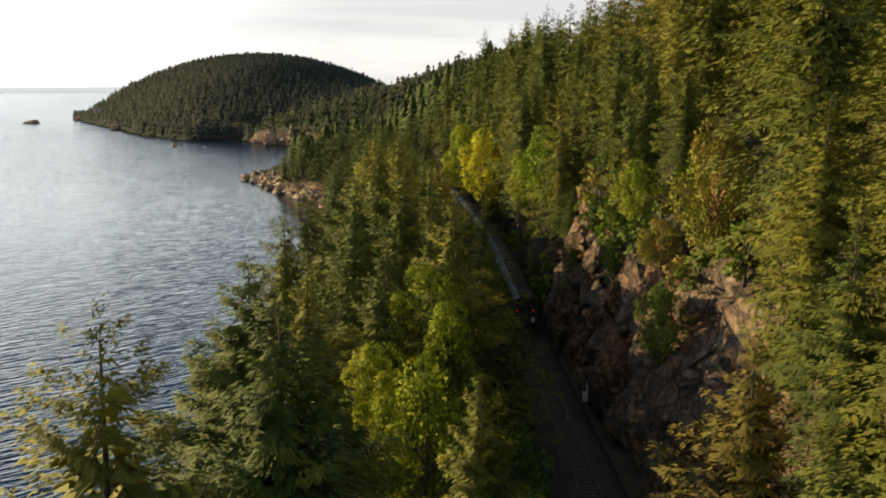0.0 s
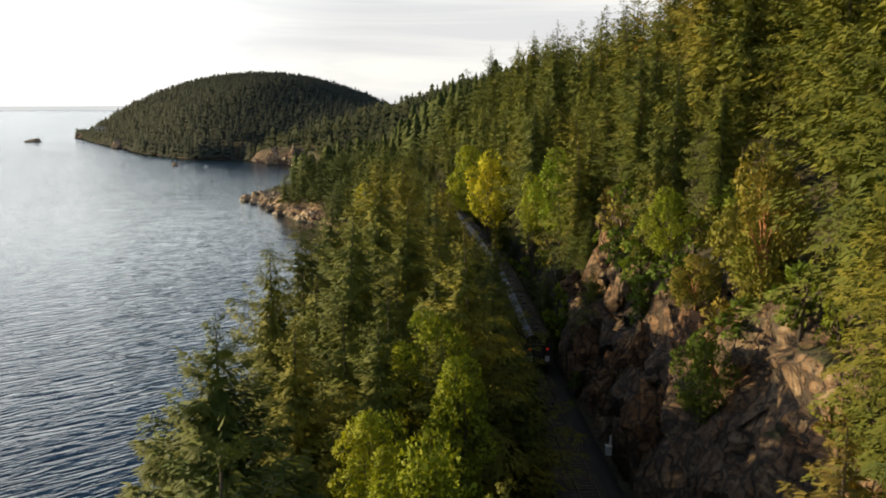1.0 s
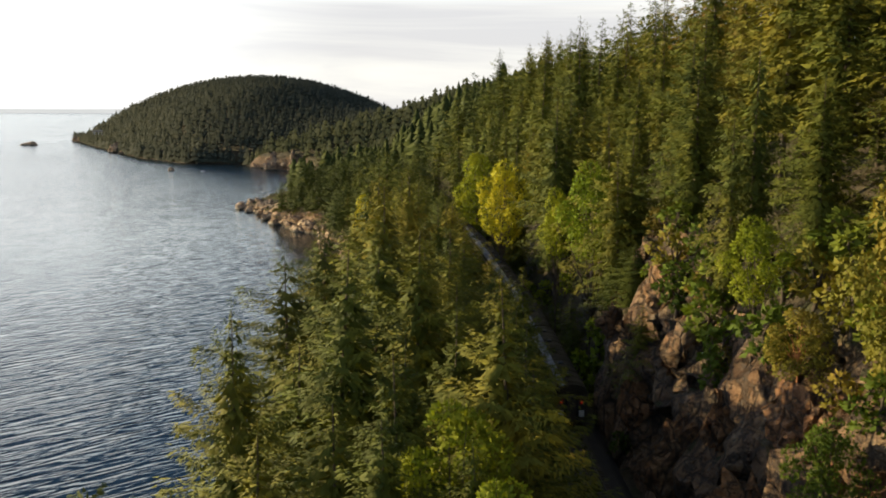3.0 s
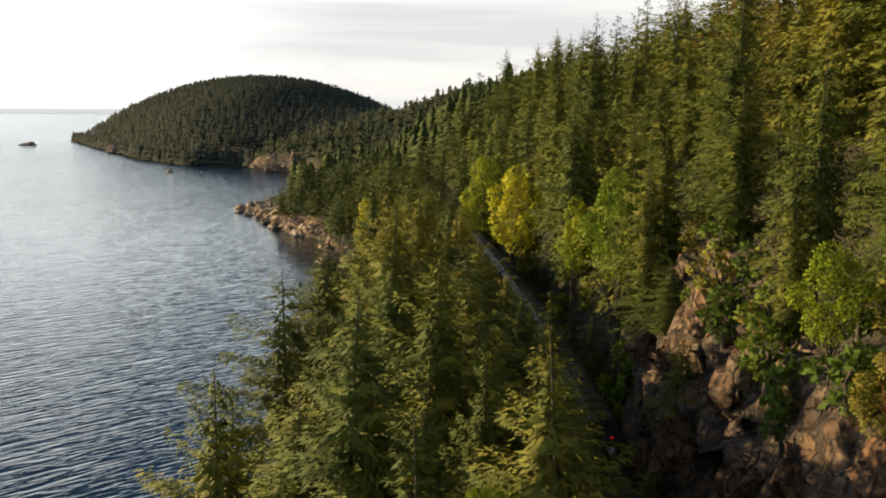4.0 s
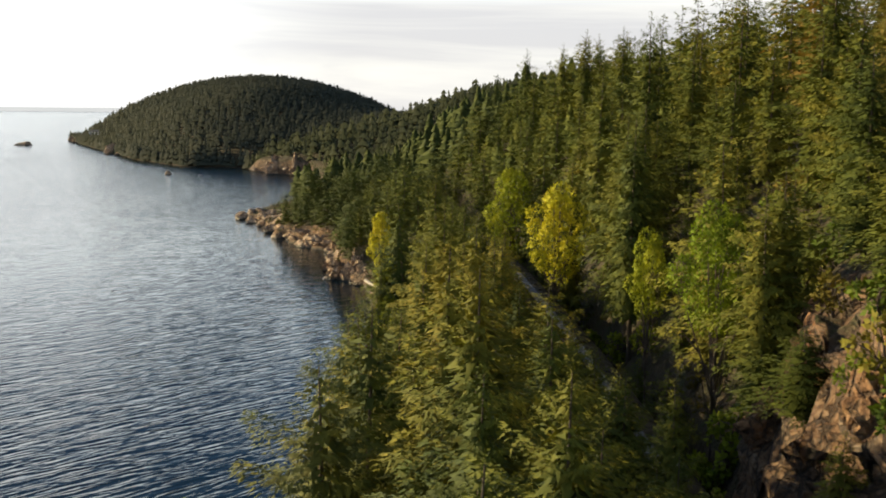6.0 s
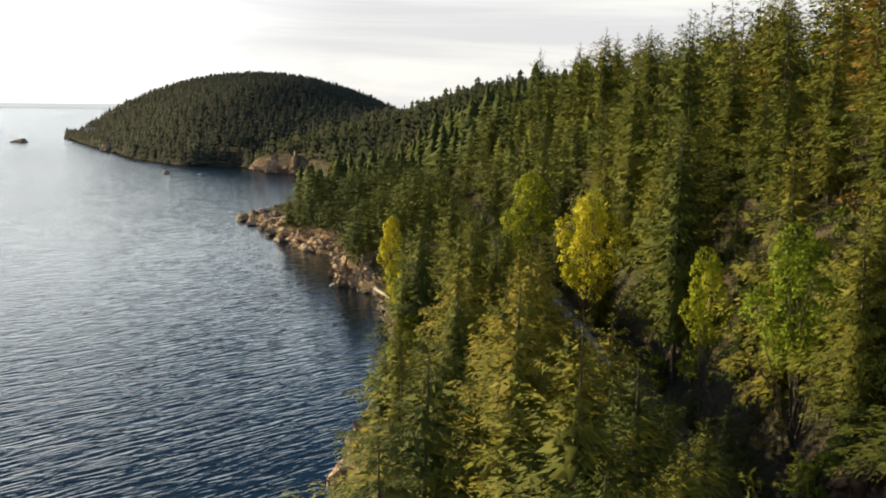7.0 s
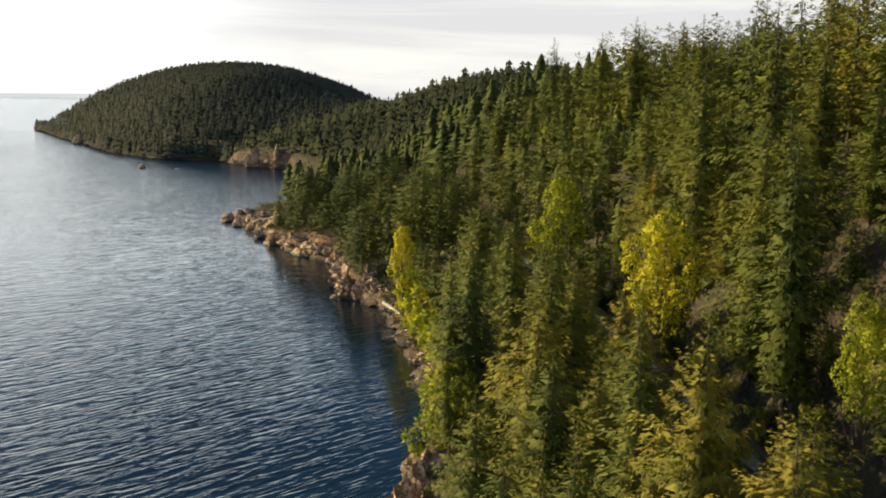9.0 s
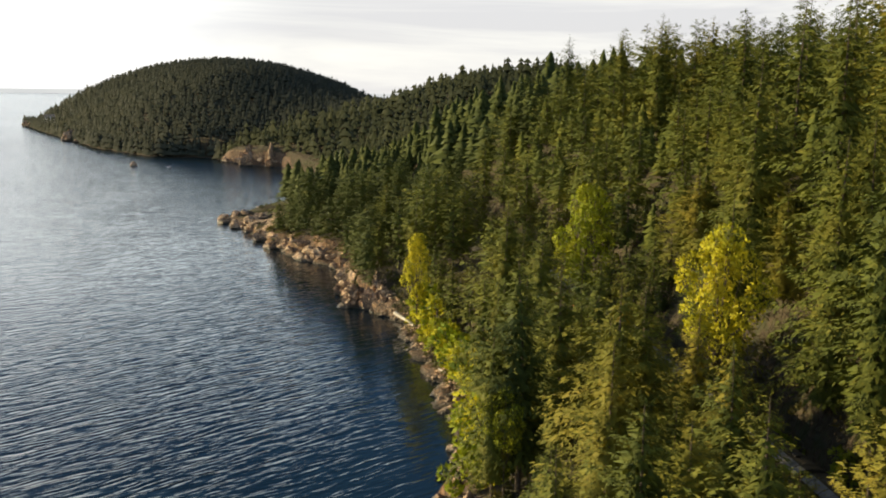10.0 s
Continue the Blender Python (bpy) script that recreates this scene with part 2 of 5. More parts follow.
BALLAST, n = material("ballast")
at = n.add("NewGeometry").outputs["Position"]
g = n.noise(at, 9.0, 4.0, 0.7)
finish(n, n.mix(n.grey(n.noise(at, 0.6, 4.0), 0.4, 0.65), n.ramp(g, [(0.3, (0.010, 0.009, 0.009)), (0.7, (0.040, 0.036, 0.034))]), (0.018, 0.015, 0.013)), 0.92, 0, n.bump(g, 0.8, 0.08))
SLEEPER = plain("sleeper_wood", (0.070, 0.055, 0.042), 0.85, 0, 0.4, 2.0, 0.02)
STEEL = plain("rail_steel", (0.130, 0.105, 0.088), 0.5, 0.8, 0.3, 1.5)
COACH = plain("coach_paint", (0.055, 0.040, 0.034), 0.42, 0, 0.35, 0.8)
STRIPE = plain("orange_band", (0.420, 0.190, 0.050), 0.45, 0, 0.25, 0.9)
# house roof grey; on the coaches it stands in for the sky's sheen
GREY_AND_SHEEN = plain("roof_sheet", (0.115, 0.115, 0.118), 0.60, 0.45, 0.35, 0.6)
ROOF = plain("roof_metal", (0.050, 0.042, 0.028), 0.85, 0.0, 0.45, 0.45)
ROOF.node_tree.nodes["Principled BSDF"].inputs["Specular IOR Level"].default_value = 0.12
DARK = plain("dark_iron", (0.022, 0.021, 0.021), 0.6, 0.3, 0.3, 2.0)
PALE = plain("pale_paint", (0.640, 0.630, 0.600), 0.55, 0, 0.2, 2.0)
PANE, n = material("window_glass")
finish(n, (0.010, 0.012, 0.014), 0.06)
LAMP, n = material("tail_lamp_red")
e = n.add("Emission")
e.inputs["Color"].default_value, e.inputs["Strength"].default_value = (1.0, 0.03, 0.02, 1), 0.14
n.link(e.outputs[0], n.add("OutputMaterial").inputs["Surface"])
# the island's haze, put in as a pale glow of its own
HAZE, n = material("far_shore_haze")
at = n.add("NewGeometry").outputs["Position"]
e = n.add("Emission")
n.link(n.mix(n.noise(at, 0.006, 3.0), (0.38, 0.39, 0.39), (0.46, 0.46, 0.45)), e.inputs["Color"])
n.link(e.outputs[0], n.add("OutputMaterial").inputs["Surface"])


# ---- building helpers ----
def mesh_of(name, verts, faces, mat, smooth=False, normals=None):
    """A mesh from arrays: verts (n, 3); faces (m, k) of one size; normals: one a vertex."""
    me = bpy.data.meshes.new(name)
    verts, faces = np.asarray(verts, float), np.asarray(faces, int)
    me.vertices.add(len(verts))
    me.vertices.foreach_set("co", verts.ravel())
    me.loops.add(faces.size)
    me.loops.foreach_set("vertex_index", faces.ravel())
    me.polygons.add(len(faces))
    me.polygons.foreach_set("loop_start", np.arange(0, faces.size, faces.shape[1]))
    if smooth:
        me.polygons.foreach_set("use_smooth", np.ones(len(faces), bool))
    me.materials.append(mat)
    me.update(calc_edges=True)
    if normals is not None:
        me.polygons.foreach_set("use_smooth", np.ones(len(faces), bool))
        me.normals_split_custom_set_from_vertices(normals)
    return me


def under(name, me, parent, label=""):
    """A mesh object as a part of parent."""
    ob = new(name, me)
    ob.parent = parent
    return tagged(ob, label)


def part(name, bm, mat, parent=None, label="", smooth=False):
    """A bmesh as one mesh object under a thing or a part."""
    me = bpy.data.meshes.new(name)
    if smooth:
        for f in bm.faces:
            f.smooth = True
    bm.to_mesh(me)
    bm.free()
    me.materials.append(mat)
    return under(name, me, parent, label) if parent else new(name, me)


def box(bm, x0, y0, z0, x1, y1, z1, bevel=0.0):
    made = bmesh.ops.create_cube(bm, size=1.0, matrix=Matrix.LocRotScale(((x0 + x1) / 2, (y0 + y1) / 2, (z0 + z1) / 2), None, (x1 - x0, y1 - y0, z1 - z0)))
    if bevel:
        edges = list({e for v in made["verts"] for e in v.link_edges})
        bmesh.ops.bevel(bm, geom=edges, offset=bevel, segments=2, affect="EDGES", profile=0.5)
    return made


def rod(bm, a, b, r0, r1=None, sides=10):
    a, b = Vector(a), Vector(b)
    m = Matrix.Translation((a + b) / 2) @ (b - a).to_track_quat("Z", "Y").to_matrix().to_4x4()
    bmesh.ops.create_cone(bm, cap_ends=True, segments=sides, radius1=r0, radius2=r0 if r1 is None else r1, depth=(b - a).length, matrix=m)


def tube(points, radii, sides=7):
    """Verts and quads of a tapered tube along points."""
    points = np.asarray(points, float)
    verts, faces = [], []
    for i, (p, r) in enumerate(zip(points, radii)):
        d = points[min(i + 1, len(points) - 1)] - points[max(i - 1, 0)]
        d /= np.linalg.norm(d) + 1e-9
        s = np.cross(d, (0.3, 0.9, 0.1))
        s /= np.linalg.norm(s) + 1e-9
        q = np.cross(d, s)
        for k in range(sides):
            a = 2 * math.pi * k / sides
            verts.append(p + r * (math.cos(a) * s + math.sin(a) * q))
        if i:
            o = (i - 1) * sides
            faces += [(o + k, o + (k + 1) % sides, o + sides + (k + 1) % sides, o + sides + k) for k in range(sides)]
    return np.array(verts), np.array(faces)


def joined(pieces):
    vs, fs, o = [], [], 0
    for v, f, *_ in pieces:
        vs.append(v)
        fs.append(np.asarray(f) + o)
        o += len(v)
    return np.concatenate(vs), np.concatenate(fs)


def unit(a):
    return a / (np.linalg.norm(a, axis=-1, keepdims=True) + 1e-9)


def rounded(verts, faces, out, own=0.5):
    """Turns foliage blades outwards and blends their normals with the crown's, so that a crown shades as one body."""
    verts, faces, out = np.asarray(verts, float), np.asarray(faces), unit(np.asarray(out, float))
    a, b, c = (verts[faces[:, i]] for i in range(3))
    flat = unit(np.cross(b - a, c - a))
    turn = (flat * out[faces[:, 0]]).sum(1) < 0
    faces = np.where(turn[:, None], faces[:, ::-1], faces)
    flat = np.where(turn[:, None], -flat, flat)
    each = np.zeros_like(verts)
    for i in range(faces.shape[1]):
        np.add.at(each, faces[:, i], flat)
    return verts, faces, unit(unit(each) * own + out * (1 - own))


def conic(piece, up=0.45, own=0.5):
    """Normals for a crown that tapers round the z axis."""
    v, f = piece
    out = unit(v * (1, 1, 0) + 1e-9) + np.array((0, 0, up))
    return rounded(v, f, out, own)


def darts(base, way, length, width, rng, roll=0.6, out=(0, 0, 1.0)):
    """One slim pointed blade a row."""
    way = unit(way)
    face = unit(np.asarray(out, float) + rng.normal(0, roll, (len(base), 3)))
    side = unit(np.cross(way, face)) * np.reshape(width, (-1, 1)) / 2
    tip = base + way * np.reshape(length, (-1, 1))
    foot = base + way * np.reshape(length, (-1, 1)) * 0.15
    return np.stack([foot - side, foot + side, tip], 1).reshape(-1, 3), np.arange(3 * len(base)).reshape(-1, 3)


def kites(base, way, length, width, rng, roll=0.6, out=(0, 0, 1.0)):
    """One small kite-shaped blade a row, folded a little along its rib."""
    k = len(base)
    way = unit(way)
    face = unit(np.asarray(out, float) + rng.normal(0, roll, (k, 3)))
    side = unit(np.cross(way, face))
    length, width = np.reshape(length, (-1, 1)), np.reshape(width, (-1, 1))
    sag = np.array((0, 0, -1.0)) * length * 0.10
    mid = base + way * length * 0.45
    verts = np.stack([base, mid + side * width / 2 + sag, base + way * length, mid - side * width / 2 + sag], 1).reshape(-1, 3)
    return verts, np.arange(4 * k).reshape(-1, 4)


# ---- the lie of the land: x runs inland from the water, y along the shore ----
SHORE_Y = (-400, -50, 0, 60, 110, 150, 165, 177, 186, 195, 206, 218, 225, 231, 258, 270, 279, 289, 293, 297, 304, 310, 330, 346, 352, 360, 369, 381, 395, 408, 424, 438, 446, 470, 520, 600, 660, 690, 704, 720, 736, 767, 780, 866, 996, 1127, 1250, 1321, 1345, 1420, 1700)
SHORE_X = (-30, -24, -22, -23, -22, -23, -22.8, -23.6, -22.8, -21.8, -20.7, -19.8, -19.4, -21.2, -24.3, -26.8, -28, -29.6, -31.8, -35.4, -39.4, -40.2, -41.5, -43, -48, -53.5, -59.1, -66, -70, -75, -82, -91, -86, -66, -60, -64, -84, -106, -127, -133, -146, -160, -206, -268, -335, -402, -462, -497, -480, -380, -200)
BLUFF_Y = (-400, 150, 160, 168, 185, 193, 203, 215, 235, 290, 297, 312, 325, 345, 362, 375, 395, 410, 440, 470, 660, 690, 738, 754, 2000)
BLUFF_H = (4, 4, 5, 6.5, 6.5, 5, 3.5, 2.0, 1.4, 1.5, 4.5, 6.5, 5, 6.5, 6.5, 5, 3.6, 2.6, 2.0, 2.4, 4, 9, 8, 1.2, 1.2)
TRACK_Y = (-400, 0, 60, 81, 108, 135, 165, 178, 195, 219, 240, 256, 290, 330, 380, 450, 600, 2000)
TRACK_X = (14, 11.2, 10.3, 9.8, 8.9, 8.2, 7.1, 6.2, 5.0, 3.1, 1.1, -0.6, -5, -12, -22, -34, -30, -30)
RAIL_Z = 10.9
CLIFF_Y = (-400, 20, 40, 60, 70, 80, 88, 96, 104, 112, 119, 127, 136, 150, 2000)
CLIFF_FOOT = (5.0, 5.0, 5.0, 4.9, 4.9, 4.7, 4.4, 4.4, 4.0, 3.7, 3.6, 3.9, 4.6, 4.5, 4.5)     # from the track's middle
CLIFF_RUN = (9, 6, 5, 4.6, 4.6, 4.2, 2.8, 2.7, 3.4, 4.0, 4.2, 5.0, 10, 14, 14)
CLIFF_H = (13, 14, 15, 15.5, 15.5, 15.0, 15.0, 15.4, 15.8, 17.2, 18, 18.5, 20, 22, 22)
CLIFF_BOW = (0.85, 0.85, 0.8, 0.66, 0.62, 0.62, 0.66, 0.66, 0.62, 0.62, 0.62, 0.66, 0.85, 0.85, 0.85)     # under 1: steepest at the foot
HILL_Y = (-400, 60, 150, 200, 230, 260, 310, 450, 2000)
HILL_S = (0.85, 0.85, 0.80, 0.62, 0.45, 0.32, 0.28, 0.20, 0.20)


def shore(y):
    y = np.asarray(y, float)
    nook = np.interp(y, (150, 170, 200, 215, 292, 300, 440, 470, 690, 700, 740, 760), (0, 1, 1, 0.4, 0.4, 1, 1, 0, 0, 1, 1, 0))
    return np.interp(y, SHORE_Y, SHORE_X) + nook * (1.3 * np.sin(y * 0.47) + 0.9 * np.sin(y * 0.93 + 1.0) + 0.6 * np.sin(y * 1.9 + 2.0))


def track(y):
    return np.interp(y, TRACK_Y, TRACK_X)


def near_land(x, y):
    """Height over the first bays: bluff, wooded bank, railway bench, rock cut, hillside."""
    s, t = shore(y), track(y)
    h, foot = np.interp(y, BLUFF_Y, BLUFF_H), np.interp(y, CLIFF_Y, CLIFF_FOOT)
    run, top, slope = np.interp(y, CLIFF_Y, CLIFF_RUN), np.interp(y, CLIFF_Y, CLIFF_H), np.interp(y, HILL_Y, HILL_S)
    bench = RAIL_Z - 0.75
    z = np.where(x < s, -0.3 + (x - s) * 0.35, 0.0)
    a = np.clip((x - s) / 3.2, 0, 1)
    z = np.where(x >= s, -0.3 + (h + 0.3) * a ** 0.7, z)
    b = np.clip((x - s - 3.2) / np.maximum(t - 4.0 - s - 3.2, 1.0), 0, 1)
    z = np.where(x >= s + 3.2, h + (bench - h) * np.sin(b * math.pi / 2) ** 0.9, z)
    z = np.where(x >= t - 4.0, bench, z)
    c = np.clip((x - t - foot) / run, 0, 1)
    z = np.where(x >= t + foot, bench + top * c ** np.interp(y, CLIFF_Y, CLIFF_BOW), z)
    e = np.maximum(x - t - foot - run, 0)
    return np.where(e > 0, bench + top + slope * 90 * (1 - np.exp(-e / 90)), z)


def far_land(x, y):
    """The wooded spit across the cove, the ridge behind it and the round headland."""
    d = x - shore(y)
    rise = np.where(d < 0, d * 0.35 - 0.3, np.minimum(d, 4.0) * np.interp(y, BLUFF_Y, BLUFF_H) / 4.0 + np.maximum(d - 4.0, 0) * 0.50 * np.interp(y, (450, 560, 760, 900), (0.7, 0.6, 0.7, 1.0)))
    ridge = np.interp(x, (-160, -47, -5, 12, 55, 200), (10, 36, 58, 62, 66, 69)) * np.interp(y, (480, 600, 700, 800), (0.75, 0.85, 1.0, 1.0))
    dome = np.maximum(80 - 0.0008 * (x + 305) ** 2, 12) * np.interp(y, (1300, 1700), (1, 0.6))
    f = np.clip((y - 760) / 160, 0, 1)
    cap = ridge * (1 - f) + dome * f
    r = np.maximum(rise, 0)
    return np.where(rise < 0, rise, cap * np.tanh(r / np.maximum(cap, 1.0) * 1.25))


def land(x, y):
    x, y = np.asarray(x, float), np.asarray(y, float)
    f = np.clip((y - 400) / 90, 0, 1)
    f = f * f * (3 - 2 * f)
    return near_land(x, y) * (1 - f) + far_land(x, y) * f


def height(x, y):
    return float(land(np.array([x]), np.array([y]))[0])


def build_ground():
    rows = np.concatenate([np.arange(-300, 30, 12.0), np.arange(30, 135, 1.1), np.arange(135, 160, 2.0), np.arange(160, 450, 1.25), np.arange(450, 690, 5.0), np.arange(690, 770, 2.5), np.arange(770, 1420, 12.0), np.arange(1420, 1760, 60.0)])
    verts = []
    for y in rows:
        s, t = float(shore(y)), float(track(y))
        foot = t + float(np.interp(y, CLIFF_Y, CLIFF_FOOT))
        top = foot + float(np.interp(y, CLIFF_Y, CLIFF_RUN))
        xs = np.concatenate([
            np.array((-14.0, -7.0, -3.0)) + s, np.linspace(s - 1.2, s + 4.4, 14),
            np.linspace(s + 5.2, t - 4.2, 16), np.linspace(t - 3.6, foot - 0.4, 8),
            np.linspace(foot, top, 16), top + np.array((0.7, 1.5, 2.5, 4, 6, 9, 13, 18, 24, 32, 42, 55, 75, 100, 140, 200, 300, 450, 700))])
        for x in xs:
            verts.append((x, y))
    cols = len(xs)
    p = np.array(verts)
    z = land(p[:, 0], p[:, 1])
    out = np.column_stack([p, z])
    rocky = np.zeros(len(out))
    for i, (x, y, h) in enumerate(out):
        s, t = p[i, 0] - shore(y), p[i, 0] - track(y)
        foot, run = np.interp(y, CLIFF_Y, CLIFF_FOOT), np.interp(y, CLIFF_Y, CLIFF_RUN)
        bluff = max(0.0, 1.0 - abs(s - 1.2) / 3.6) * np.interp(y, (140, 160, 450, 470, 680, 692, 738, 752), (0.3, 1, 1, 0.3, 0.3, 1, 1, 0.1))
        cut = 0.0
        if 30 < y < 135:
            u = (t - foot) / run
            cut = np.interp(u, (-0.1, 0.05, 1.3, 2.1), (0.0, 1.0, 1.0, 0.0)) * np.interp(y, (30, 50, 122, 135), (0, 1, 1, 0))
        rocky[i] = max(bluff * 1.4, cut)
        if -4.2 < t < foot * 0.8 and y < 440:
            continue
        rough = max(bluff, cut, 0.12)
        q = Vector((x, y, h))
        v = noise.turbulence_vector(q * 0.11, 4, True)
        blocks = noise.cell_vector(Vector((x * 0.30, y * 0.30, h * 0.42))) * 1.0
        bits = noise.cell_vector(Vector((x * 0.8 + 9, y * 0.8, h * 1.1)))
        push = (np.array(v) - 0.45) * 2.0 + (np.array(blocks) - 0.5) * (1.5 + 1.3 * cut) + (np.array(bits) - 0.5) * (0.6 + 0.7 * cut)
        out[i] += push * rough * (0.9, 0.9, 0.8)
    rowsn = len(rows)
    i = np.arange((rowsn - 1) * (cols - 1))
    r, c = i // (cols - 1), i % (cols - 1)
    a = r * cols + c
    faces = np.column_stack([a, a + 1, a + cols + 1, a + cols])
    me = mesh_of("ground", out, faces, GROUND)
    me.attributes.new("rocky", "FLOAT", "POINT").data.foreach_set("value", np.clip(rocky, 0, 1))
    ob = new("ground", me)
    return tagged(ob, "rocky forested coast with brown duff and bare tan rock", "ground", kind="structure")


def build_water():
    ys = np.concatenate([[-600, -200], np.arange(0, 400, 25.0), np.geomspace(400, 4900, 34)])
    xs = np.concatenate([-np.geomspace(3600, 60, 30), [-20, 60, 300, 1200, 2600]])
    gx, gy = np.meshgrid(xs, ys)
    r = np.hypot(gx, gy)
    z = 23.0 * np.clip((r - 1500) / 3350, 0, 1.2) ** 1.3
    v = np.column_stack([gx.ravel(), gy.ravel(), z.ravel()])
    cols = len(xs)
    i = np.arange((len(ys) - 1) * (cols - 1))
    a = (i // (cols - 1)) * cols + i % (cols - 1)
    ob = new("water", mesh_of("water", v, np.column_stack([a, a + 1, a + cols + 1, a + cols]), WATER, True))
    return tagged(ob, "rippled blue-grey sea water in a wide bay", "water", kind="structure")


def build_far_shore():
    """A long low island on the horizon: a rounded ridge with depth."""
    verts, faces = [], []
    angles = np.radians(np.linspace(-62, 40, 90))
    for i, a in enumerate(angles):
        hump = 19 + 4.0 * noise.noise(Vector((i * 0.13, 0, 0))) + 1.4 * noise.noise(Vector((i * 0.7, 3, 0)))
        for k, (r, z) in enumerate(((4700, 21.0), (4730, 21 + hump * 0.8), (4780, 23 + hump), (4860, 21))):
            verts.append((r * math.sin(a), r * math.cos(a), z))
        if i:
            o = (i - 1) * 4
            faces += [(o + k, o + 4 + k, o + 5 + k, o + 1 + k) for k in range(3)]
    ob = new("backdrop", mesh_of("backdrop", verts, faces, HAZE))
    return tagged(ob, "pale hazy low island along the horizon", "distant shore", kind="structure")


build_ground()
build_water()
build_far_shore()


# ---- trees ----
def fir_crown(rng, rings, ring, per, blade, core, tall=22.0, wide=5.4, low=0.10, droop=0.30, sweep=44):
    """Boughs in rings round the stem, each a flat drooping fan of slim sprays with a gap above and below it; blade: length and width of one spray."""
    bases, ways, faces, sizes = [], [], [], []
    f1, f2, f3 = rng.uniform(0, 6.28, 3)
    tier = rng.uniform(0.84, 1.14, rings)

    def lobe(a, u):
        """Some sides and heights of a crown grow out further than others."""
        return 1.0 + 0.16 * np.sin(2 * a + f1 + 5 * u) + 0.13 * np.sin(3 * a + f2 - 9 * u) + 0.08 * np.sin(a + f3 + 21 * u)

    for i in range(rings * ring):
        level = i // ring
        u = low + (0.985 - low) * ((level + 0.5) / rings) ** 0.76 + rng.normal(0, 0.30 / rings)
        a = (i % ring) * 2 * math.pi / ring + level * 1.13 + rng.normal(0, 0.2)
        u = min(max(u, low), 0.985)
        reach = wide * (min(1.0, (1 - u) * 1.85) ** 0.86 + 0.03) * rng.uniform(0.68, 1.12) * tier[level] * lobe(a, u)
        reach *= 0.72 + 0.28 * min(1.0, (u - low) / 0.22)
        e = radians(-4 + sweep * u) + rng.normal(0, 0.08)
        out = np.array((math.cos(a), math.sin(a), 0.0))
        side = np.array((-math.sin(a), math.cos(a), 0.0))
        k = max(8, int(per * min(1.3, reach / wide) ** 1.1))
        s = 0.10 + 0.90 * rng.random(k) ** 0.72
        q = rng.uniform(-1, 1, k)
        half = reach * 0.36 * np.sqrt(np.clip(1.06 - s, 0, 1)) * np.minimum(1.0, 0.25 + 2.2 * s)
        p = np.outer(s * reach * math.cos(e), out) + side * (q * half)[:, None]
        p[:, 2] = u * tall + s * reach * math.sin(e) - droop * reach * s * s * (1.15 - u) - 0.62 * half * np.abs(q) ** 1.5 + rng.normal(0, 0.05 + 0.012 * reach, k)
        w = out * (1.0 - 0.40 * np.abs(q))[:, None] + side * (np.sign(q) * (0.25 + 0.50 * np.abs(q)))[:, None]
        w = w + rng.normal(0, 0.18, (k, 3))
        w[:, 2] += 0.45 * math.sin(e) - 0.08 - 0.30 * s - 0.42 * np.abs(q)
        bases.append(p)
        ways.append(w)
        faces.append(0.50 * out + side * (0.75 * q)[:, None] + np.array((0, 0, 0.8)))
        sizes.append(blade[0] * rng.uniform(0.65, 1.25, k) * min(1.0, (0.44 if blade[0] > 0.8 else 0.28) + 2.3 * (1 - u)))
    bases.append(np.column_stack([rng.normal(0, 0.03, (10, 2)), tall * np.linspace(0.955, 0.992, 10)]))
    ways.append(np.column_stack([rng.normal(0, 0.7, (10, 2)), np.ones(10)]))
    faces.append(np.tile((0.3, 0.3, 0.6), (10, 1)))
    sizes.append(np.full(10, blade[0] * 0.5))
    size = np.concatenate(sizes)
    sprays = darts(np.concatenate(bases), np.concatenate(ways), size, size * blade[1] / blade[0], rng, 0.34, np.concatenate(faces))
    return joined([sprays, fir_core(rng, core, tall, wide, low, lobe, 0.35 + blade[0])]) if core else sprays


def fir_core(rng, count, tall, wide, low, lobe, most):
    """The dense inner foliage: overlapping drooping sprays close round the stem."""
    u = 1 - np.sqrt(rng.uniform(0.0008, (1 - low) ** 2, count))
    a = rng.uniform(0, 6.2832, count)
    reach = wide * np.minimum(1.0, (1 - u) * 1.85) ** 0.86 * lobe(a, u)
    out = np.column_stack([np.cos(a), np.sin(a), np.zeros(count)])
    f = rng.uniform(0.02, 0.30, count)
    base = out * (reach * f)[:, None]
    base[:, 2] = u * tall - reach * f * 0.15
    way = out + rng.normal(0, 0.35, (count, 3)) + np.array((0, 0, -0.45))
    size = np.clip(reach * rng.uniform(0.30, 0.48, count), 0.20, most)
    return darts(base, way, size, size * rng.uniform(0.45, 0.65, count), rng, 0.35, out * 0.7 + np.array((0, 0, 0.7)))


